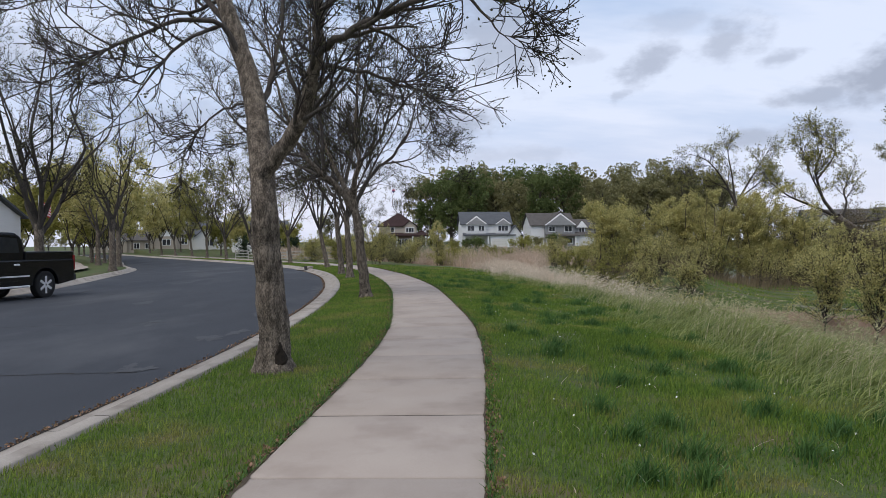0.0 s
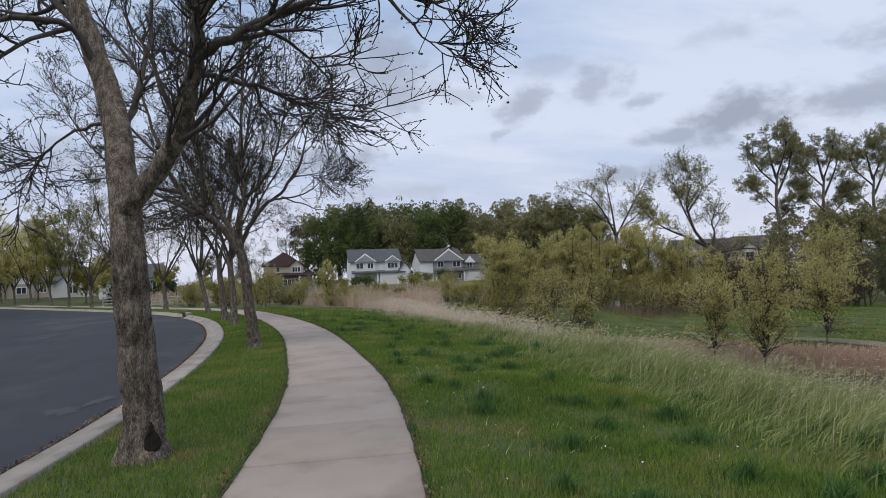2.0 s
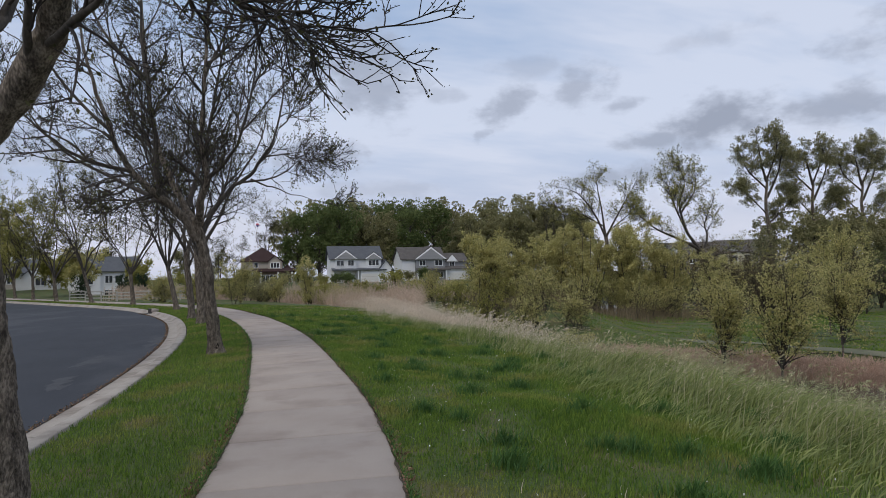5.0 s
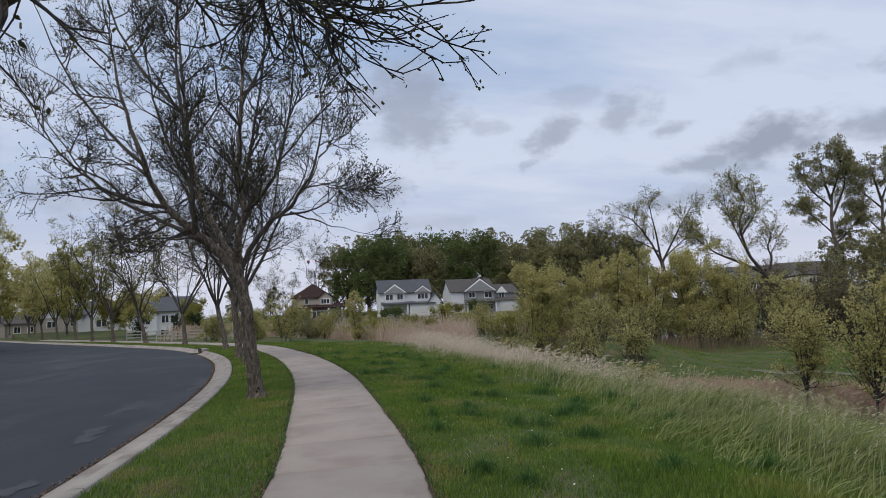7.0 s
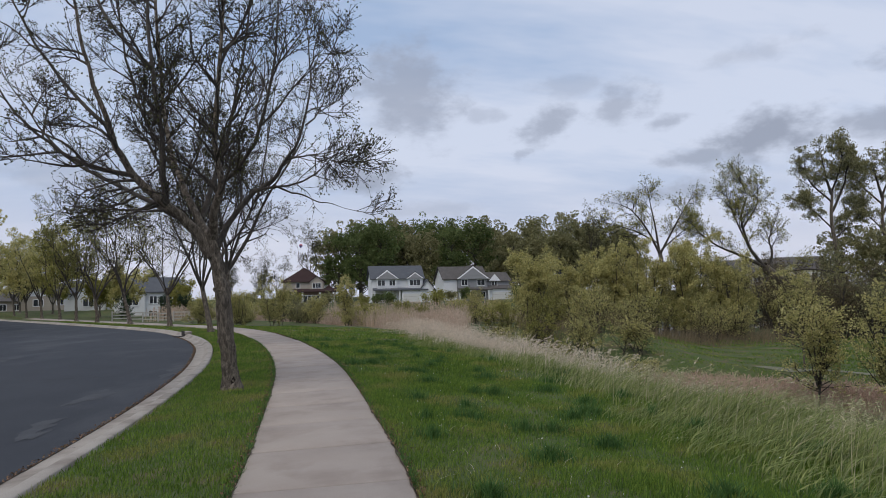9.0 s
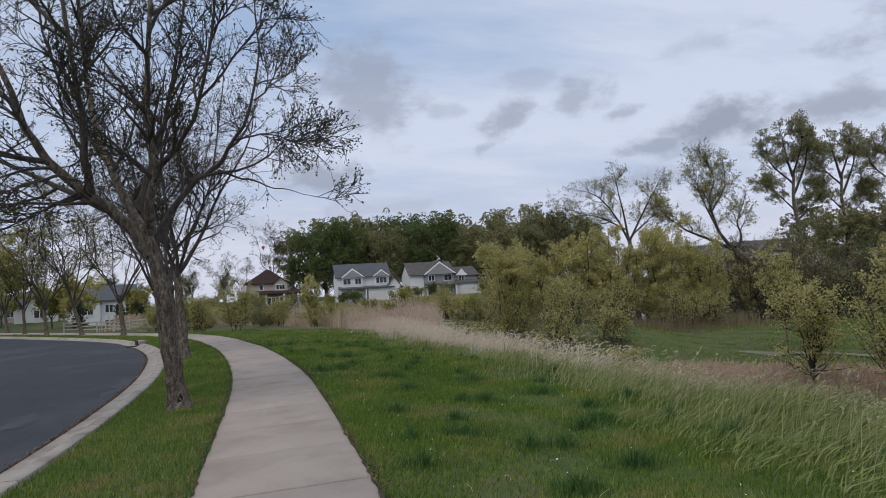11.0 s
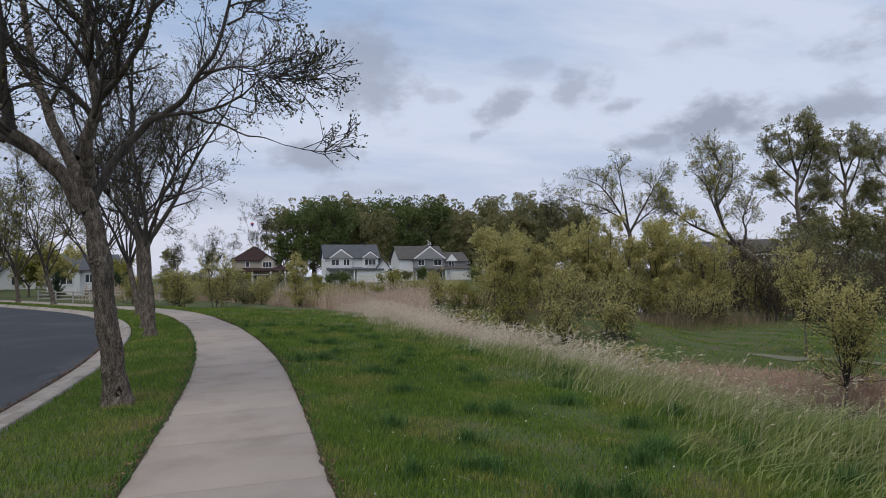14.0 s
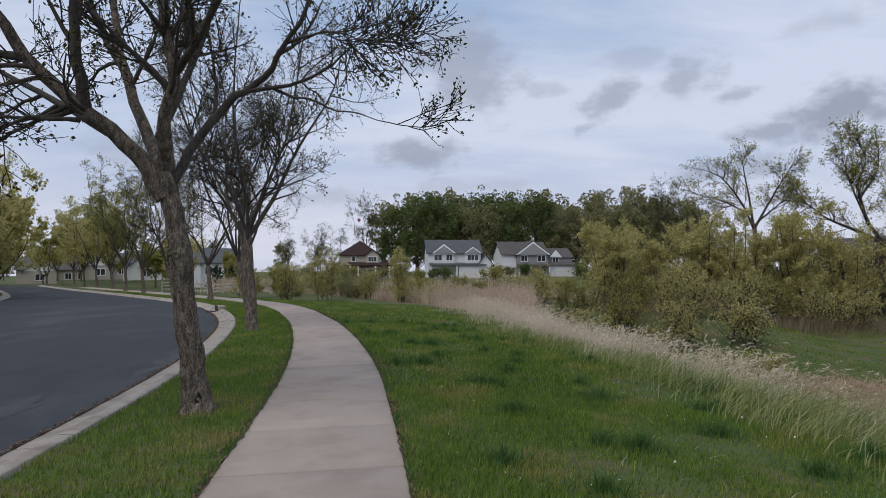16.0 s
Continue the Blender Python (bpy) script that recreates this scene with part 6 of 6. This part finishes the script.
def pickup():
    """A crew-cab pickup: x forward along its length, y across."""
    t = tagged(new("pickup_truck"), "black crew-cab pickup truck with alloy wheels parked at the kerb", "truck")
    L = 5.8

    def shell(outline, half, inset=0.0, bev=0.05):
        bm = prism(outline, -half, half, "y")
        return bevelled(bm, bev, 2)

    arch = lambda cx: [(cx + 0.52 * math.cos(a), 0.38 + 0.50 * math.sin(a)) for a in np.linspace(math.pi, 0, 9)]
    low = [(0.05, 0.48)] + arch(1.25) + arch(4.75) + [(5.75, 0.45), (5.8, 0.75), (5.75, 1.05), (4.3, 1.14), (0.04, 1.12)]
    part("body", shell(low, 0.99, bev=0.03), M["black_paint"], t)
    bed = bmesh.new()
    for y in (-0.96, 0.86):
        box_into(bed, 0.06, 2.0, y, y + 0.1, 1.08, 1.36)
    box_into(bed, 0.03, 0.13, -0.94, 0.94, 0.62, 1.36)
    part("cargo_bed", bevelled(bed, 0.025, 2), M["black_paint"], t)
    cab = [(2.0, 1.08), (1.98, 1.36), (2.12, 1.78), (2.35, 1.90), (3.75, 1.90), (4.05, 1.78), (4.62, 1.20), (4.62, 1.08)]
    part("cab", shell(cab, 0.9, bev=0.06), M["black_paint"], t)
    for side in (-1, 1):
        for pts in ([(2.18, 1.34), (2.28, 1.74), (2.95, 1.78), (2.95, 1.34)], [(3.08, 1.34), (3.08, 1.78), (3.72, 1.78), (4.28, 1.34)]):
            g = prism(pts, side * 0.885, side * 0.91, "y")
            part("side_window", g, M["glass"], t, "dark tinted side window")
        for x in (2.25, 3.2):
            d = part("door", boxed(x - 0.05, x + 0.9, side * 0.985 - 0.012, side * 0.985 + 0.012, 0.55, 1.10, 0.008), M["black_paint"], t)
            part("handle", boxed(x + 0.02, x + 0.22, side * 1.0 - 0.02, side * 1.0 + 0.02, 0.98, 1.03, 0.008), M["chrome"], d, "chrome door handle")
        part("trim_strip", boxed(1.9, 4.1, side * 1.0 - 0.015, side * 1.0 + 0.015, 0.66, 0.70, 0.006), M["chrome"], t, "bright side moulding")
        part("running_board", boxed(1.9, 4.1, side * 0.98 - 0.09, side * 0.98 + 0.05, 0.36, 0.42, 0.015), M["chrome"], t, "chrome-edged running board")
        part("tail_lamp", boxed(0.0, 0.09, side * 0.9 - 0.09, side * 0.9 + 0.09, 0.80, 1.25, 0.015), M["lamp_red"], t, "red tail lamp")
        part("headlight", boxed(5.68, 5.82, side * 0.78 - 0.17, side * 0.78 + 0.17, 0.80, 1.02, 0.02), M["lamp_clear"], t, "clear headlight")
        part("mirror", boxed(4.05, 4.2, side * 1.08 - 0.1, side * 1.08 + 0.1, 1.22, 1.45, 0.03), M["black_paint"], t)
    part("windscreen", prism([(4.08, 1.72), (4.12, 1.74), (4.60, 1.24), (4.55, 1.22)], -0.78, 0.78, "y"), M["glass"], t)
    part("rear_window", boxed(2.02, 2.05, -0.7, 0.7, 1.36, 1.7), M["glass"], t)
    part("rear_bumper", boxed(-0.1, 0.1, -0.95, 0.95, 0.48, 0.68, 0.03), M["plastic"], t)
    part("front_bumper", boxed(5.7, 5.92, -0.97, 0.97, 0.42, 0.68, 0.04), M["chrome"], t)
    part("grille", boxed(5.72, 5.84, -0.58, 0.58, 0.72, 1.04, 0.02), M["plastic"], t)
    for x in (1.25, 4.75):
        for side in (-1, 1):
            w = part("wheel", disc(0.30, -0.12, 0.12, 24), M["plastic"], t)
            w.matrix_local = pose(x, side * 0.86, 0.40)
            part("tyre", bevelled(disc(0.40, -0.13, 0.13, 32, 0.27), 0.02), M["rubber"], w)
            part("rim", disc(0.285, -0.115 if side < 0 else 0.10, -0.10 if side < 0 else 0.115, 28, 0.235), M["chrome"], w, "bright alloy rim")
            for k in range(6):
                a = k * math.pi / 3
                bm = bmesh.new()
                box_into(bm, -0.035, 0.035, side * 0.125 - 0.02, side * 0.125 + 0.012, 0.03, 0.25, Matrix.Rotation(a, 4, "Y"))
                part("spoke", bm, M["chrome"], w)
    return t


trk = pickup()
ang = radians(-101.0)
fx, fy = math.cos(ang), math.sin(ang)
# the near rear wheel stands at (-12.85, 21.35)
trk.matrix_world = pose(-13.12 - 1.25 * fx + 0.93 * fy, 21.35 - 1.25 * fy - 0.93 * fx, -0.235, 0, 0, math.degrees(ang)) @ Matrix.Diagonal((1.02, 1.0, 1.12, 1))


def lathe(profile, n=20):
    bm = bmesh.new()
    rows = [[bm.verts.new((r * math.cos(a), r * math.sin(a), z)) for a in np.linspace(0, 2 * math.pi, n + 1)[:-1]] for r, z in profile]
    for u, v in zip(rows, rows[1:]):
        for i in range(n):
            bm.faces.new((u[i], u[(i + 1) % n], v[(i + 1) % n], v[i]))
    bm.faces.new(rows[0][::-1])
    bm.faces.new(rows[-1])
    return bm


def fire_hydrant(x, y):
    t = tagged(new("fire_hydrant"), "red cast-iron fire hydrant standing in the grass", "hydrant")
    part("barrel", lathe([(0.17, 0), (0.17, 0.05), (0.12, 0.06), (0.12, 0.52), (0.16, 0.53), (0.16, 0.58)]), M["hydrant"], t, smooth=False)
    part("bonnet", lathe([(0.15, 0.58), (0.14, 0.66), (0.09, 0.74), (0.03, 0.77), (0.03, 0.82)]), M["hydrant"], t)
    for a in (0, 90, 180):
        bm = lathe([(0.07, 0.0), (0.07, 0.18), (0.045, 0.2)], 14)
        bmesh.ops.transform(bm, matrix=pose(0, 0, 0.42, 90, 0, a), verts=bm.verts)
        part("outlet_cap", bm, M["hydrant"], t)
    t.location = (x, y, float(ground_z(x, y)))


fire_hydrant(-34.0, 63.2)


def storm_drain():
    """An inlet box in the kerb with an iron hood."""
    t = tagged(new("storm_drain"), "iron storm drain inlet set into the kerb", "drain")
    x, y = -9.35, 43.6
    part("hood", boxed(-0.1, 0.28, -0.5, 0.5, -0.02, 0.14, 0.03), M["kerb"], t)
    part("back_plate", boxed(-0.14, -0.08, -0.45, 0.45, -0.1, 0.16, 0.01), M["iron"], t)
    g = part("grate", boxed(-0.62, -0.14, -0.45, 0.45, -0.145, -0.125), M["iron"], t)
    for k in range(7):
        part("bar", boxed(-0.60, -0.16, -0.40 + 0.12 * k, -0.34 + 0.12 * k, -0.127, -0.115), M["iron"], g)
    t.matrix_world = pose(x, y, -0.085, 0, 0, 22)


storm_drain()


def flag():
    t = tagged(new("flag"), "red and white striped flag hanging from a pole", "flag")
    part("pole", lathe([(0.03, 0), (0.025, 5.2), (0.05, 5.25), (0.02, 5.32)], 10), M["chrome"], t)
    M["flag_red"] = material("red_cloth", [(0.4, 0.03, 0.035), (0.5, 0.05, 0.05)], 0.8, 4, 40, 0.2, 0.003)
    M["flag_white"] = material("white_cloth", [(0.6, 0.6, 0.6), (0.7, 0.7, 0.7)], 0.8, 4, 40, 0.2, 0.003)
    M["flag_blue"] = material("blue_cloth", [(0.03, 0.04, 0.14), (0.05, 0.06, 0.2)], 0.8, 4, 40, 0.2, 0.003)
    for k in range(9):
        z0 = 5.1 - 0.1 * (k + 1)
        bm = bmesh.new()
        xs = np.linspace(0.5 if k < 5 else 0.04, 1.3, 9)
        up = [bm.verts.new((x, 0.07 * math.sin(x * 6), z0 + 0.1 - x * 0.42)) for x in xs]
        dn = [bm.verts.new((x, 0.07 * math.sin(x * 6), z0 - x * 0.42)) for x in xs]
        for i in range(8):
            bm.faces.new((dn[i], dn[i + 1], up[i + 1], up[i]))
        bmesh.ops.solidify(bm, geom=list(bm.faces), thickness=0.006)
        part("stripe", bm, M["flag_white"] if k % 2 else M["flag_red"], t)
    bm = bmesh.new()
    xs = np.linspace(0.04, 0.5, 6)
    up = [bm.verts.new((x, 0.07 * math.sin(x * 6), 5.1 - x * 0.42)) for x in xs]
    dn = [bm.verts.new((x, 0.07 * math.sin(x * 6), 4.6 - x * 0.42)) for x in xs]
    for i in range(5):
        bm.faces.new((dn[i], dn[i + 1], up[i + 1], up[i]))
    bmesh.ops.solidify(bm, geom=list(bm.faces), thickness=0.006)
    part("canton", bm, M["flag_blue"], t)
    t.location = (-26.3, 42.0, float(ground_z(-26.3, 42.0)))
    t.scale = (0.6, 0.6, 0.9)


flag()


def balloon():
    t = tagged(new("hot_air_balloon"), "small red and blue hot-air balloon far off in the sky", "balloon")
    M["envelope"] = material("red_balloon_cloth", [(0.45, 0.06, 0.08), (0.6, 0.12, 0.14)], 0.7, 0.2, 2, 0)
    M["envelope_dark"] = material("blue_balloon_cloth", [(0.10, 0.08, 0.2), (0.16, 0.12, 0.3)], 0.7, 0.2, 2, 0)
    prof = [(0.6, -8.0), (2.6, -4.8), (4.6, -1.5), (5.4, 1.5)]
    part("envelope", lathe([(5.4, 1.5), (5.0, 4.0), (3.4, 6.0), (0.6, 7.0)], 24), M["envelope"], t, smooth=True)
    part("lower_envelope", lathe(prof, 24), M["envelope_dark"], t, smooth=True)
    part("basket", boxed(-0.7, 0.7, -0.7, 0.7, -12.4, -11.2, 0.05), M["brown_wall"], t)
    for a in (-0.6, 0.6):
        for b in (-0.6, 0.6):
            V, F = tubes(np.array([[(a, b, -11.2), (a * 0.9, b * 0.9, -7.9)]], float), np.full((1, 2), 0.06), 5)
            under("rope", nmesh("rope", V, F, M["iron"]), t)
    t.location = (-75.5, 900.0, 75.0)
    t.scale = (0.42, 0.42, 0.36)


balloon()


def rail_fence():
    """A low pale fence of posts and three rails behind the far verge."""
    t = tagged(new("fence"), "low pale wooden rail fence beyond the far verge", "fence")
    a, d = np.array([-27.0, 83.0]), np.array([15.5, -3.0]) / 9
    ang_ = math.atan2(d[1], d[0])
    L = float(np.hypot(*d))
    for k in range(10):
        x, y = a + d * k
        z = float(ground_z(x, y))
        p = part("post", boxed(-0.06, 0.06, -0.06, 0.06, -0.1, 1.12, 0.015), M["fence"], t)
        p.matrix_local = pose(x, y, z, 0, 0, math.degrees(ang_))
        if k < 9:
            for hz in (0.3, 0.65, 1.0):
                r_ = part("rail", boxed(0.06, L - 0.06, -0.02, 0.02, hz - 0.06, hz + 0.06, 0.008), M["fence"], t)
                r_.matrix_local = pose(x, y, z, 0, 0, math.degrees(ang_))


M["fence"] = material("weathered_fence_wood", [(0.36, 0.34, 0.31), (0.50, 0.48, 0.44)], 0.85, 2, 40, 0.3, 0.004, stretch=(0.3, 1, 1))
rail_fence()
for k, (x, y, h_, w_) in enumerate(((-21.5, 92.0, 3.4, 2.0), (-24.5, 94.0, 3.0, 1.8), (-18.6, 96.0, 2.6, 2.2), (-15.0, 99.0, 2.4, 2.4), (-30.5, 98.0, 3.2, 2.0))):
    leafy("evergreen", "dark evergreen shrub in front of the white houses", "shrub", x, y, h_, w_, 600 + k, "leaf_evergreen", 2200, 0.14, 5, group="evergreens", trunk=0.05, low=0.03)


def leaf_litter():
    """Dead leaves, straw and small weeds along the walk and in the gutter."""
    rng = np.random.default_rng(31)
    y = rng.uniform(2.5, 40, 8000)
    k = np.sqrt(1 + slope(SW, y) ** 2)
    side = np.where(rng.uniform(0, 1, len(y)) < 0.5, -1, 1)
    x = SW(y) + side * (0.79 + np.abs(rng.normal(0, 0.05, len(y))) - 0.03) * k
    z = np.where(side > 0, 0.012, -0.02)
    stuff("leaf_litter", quads(rng, np.stack([x, y, z + rng.uniform(0, 0.012, len(y))], 1), 0.034), "litter", "brown dead leaves along the sidewalk edge", "leaf litter")
    y = rng.uniform(3, 45, 3000)
    k = np.sqrt(1 + slope(KR, y) ** 2)
    x = KR(y) - (0.60 + np.abs(rng.normal(0, 0.05, len(y)))) * k
    stuff("gutter_litter", quads(rng, np.stack([x, y, np.full(len(y), -0.224)], 1), 0.03), "litter", "dark rotted leaves lying along the gutter", "leaf litter")
    # pale dead stems lying on the lawn
    n = 420
    y = rng.uniform(3.5, 24, n)
    x = SW(y) + 0.9 + rng.gamma(1.5, 1.8, n)
    stuff("dead_stems", blades(rng, x, y, rng.uniform(0.05, 0.13, n), np.full(n, 0.006), rng.uniform(1.2, 2.5, n), 3), "straw", "pale dead grass stems lying on the lawn", "grass")
    # small flower heads and seed heads
    n = 260
    y = rng.uniform(3.5, 24, n)
    x = SW(y) + 0.9 + rng.uniform(0, 6, n)
    stuff("clover_heads", quads(rng, np.stack([x, y, ground_z(x, y) + 0.05], 1), 0.022), "trim", "tiny white flower heads in the lawn", "flowers")


def edge_soil():
    """Dark soil creeping in a ragged line over both edges of the walk."""
    rng = np.random.default_rng(41)
    ys = np.arange(1.5, 46, 0.035)
    k = np.sqrt(1 + slope(SW, ys) ** 2)
    rough = np.convolve(rng.normal(0, 1, len(ys) + 40), np.hanning(9) / 4.5, "same")[:len(ys)]
    slow = np.convolve(rng.normal(0, 1, len(ys) + 80), np.hanning(45) / 11, "same")[:len(ys)]
    geo = []
    for side, z0, z1 in ((-1, -0.012, -0.018), (1, 0.0185, 0.006)):
        inner = 0.752 - np.clip(0.004 + 0.022 * rough + 0.018 * slow * side, -0.01, 0.075)
        V = np.stack([np.stack([SW(ys) + side * inner * k, ys, np.full(len(ys), z0)], 1), np.stack([SW(ys) + side * 0.775 * k, ys, np.full(len(ys), z1)], 1)], 1)
        idx = np.arange(len(ys) * 2).reshape(-1, 2)
        F = np.stack([idx[:-1, 0], idx[:-1, 1], idx[1:, 1], idx[1:, 0]], -1)
        geo.append((V.reshape(-1, 3), F if side > 0 else F[:, ::-1]))
    stuff("edge_soil", joined(geo), "soil", "dark crumbly soil along the sidewalk edges", "soil")


M["soil"] = material("edge_soil", [(0.035, 0.026, 0.018), (0.10, 0.075, 0.05)], 0.95, 9, 60, 0.6, 0.01)
edge_soil()
def road_wear():
    """Worn pale patches and tar cracks in the asphalt."""
    rng = np.random.default_rng(53)

    def at(x, y):
        k = math.sqrt(1 + float(slope(KR, y)) ** 2)
        l, r = float(KL(y)) + 0.5 * k, float(KR(y)) - 0.5 * k
        u = (x - l) / (r - l)
        return -0.245 + 0.06 * (1 - (2 * u - 1) ** 2) + 0.004

    geo = []
    for x, y, w_, l_ in ((-4.35, 12.4, 0.28, 0.75), (-4.25, 9.0, 0.2, 0.35), (-4.6, 16.5, 0.2, 0.9), (-5.2, 20.8, 0.25, 1.2), (-6.3, 14.0, 0.12, 0.5), (-5.0, 25.5, 0.25, 1.3), (-8.8, 19.0, 0.2, 0.8), (-11.5, 30.0, 0.3, 1.4)):
        n = 34
        a = np.linspace(0, 2 * np.pi, n, endpoint=False)
        for q in range(3):
            cx, cy = x + rng.normal(0, w_ * 0.7), y + rng.normal(0, l_ * 0.7)
            r = 1 + 0.35 * np.sin(a * 2 + rng.uniform(0, 6)) + 0.25 * np.sin(a * 5 + rng.uniform(0, 6)) + rng.normal(0, 0.12, n)
            f = rng.uniform(0.3, 0.8)
            ring = np.stack([cx + f * w_ * r * np.cos(a), cy + f * l_ * r * np.sin(a)], 1)
            V = np.array([(cx, cy, at(cx, cy))] + [(u, v, at(u, v)) for u, v in ring])
            i = np.arange(n)
            geo.append((V + np.array([0, 0, 0.001 * q]), np.stack([0 * i, 1 + i, 1 + (i + 1) % n], 1)))
    tagged(new("road_wear", nmesh("road_wear", *joined(geo), M["patch"])), "pale worn patches in the dark asphalt", "road wear", kind="structure")
    geo = []
    for x0, y0, x1, y1 in ((-6.4, 8.5, -4.1, 8.7), (-9.5, 13.0, -5.2, 14.6), (-12.0, 22.0, -6.0, 23.2)):
        n = 60
        u = np.linspace(0, 1, n)
        X = x0 + (x1 - x0) * u
        Y = y0 + (y1 - y0) * u + np.cumsum(rng.normal(0, 0.015, n))
        h = 0.006 + 0.010 * rng.random(n)
        Z = np.array([at(p_, q_) for p_, q_ in zip(X, Y)]) + 0.003
        V = np.stack([np.stack([X, Y - h, Z], 1), np.stack([X, Y + h, Z], 1)], 1).reshape(-1, 3)
        i = np.arange(n - 1) * 2
        geo.append((V, np.stack([i, i + 2, i + 3, i + 1], 1)))
    tagged(new("road_crack", nmesh("road_crack", *joined(geo), M["dark_fill"])), "thin dark cracks across the asphalt", "road crack", kind="structure")


road_wear()
M["litter"] = material("dead_leaves", [(0.10, 0.06, 0.035), (0.28, 0.19, 0.11)], 0.9, 5, 40, 0, island=0.4)
leaf_litter()
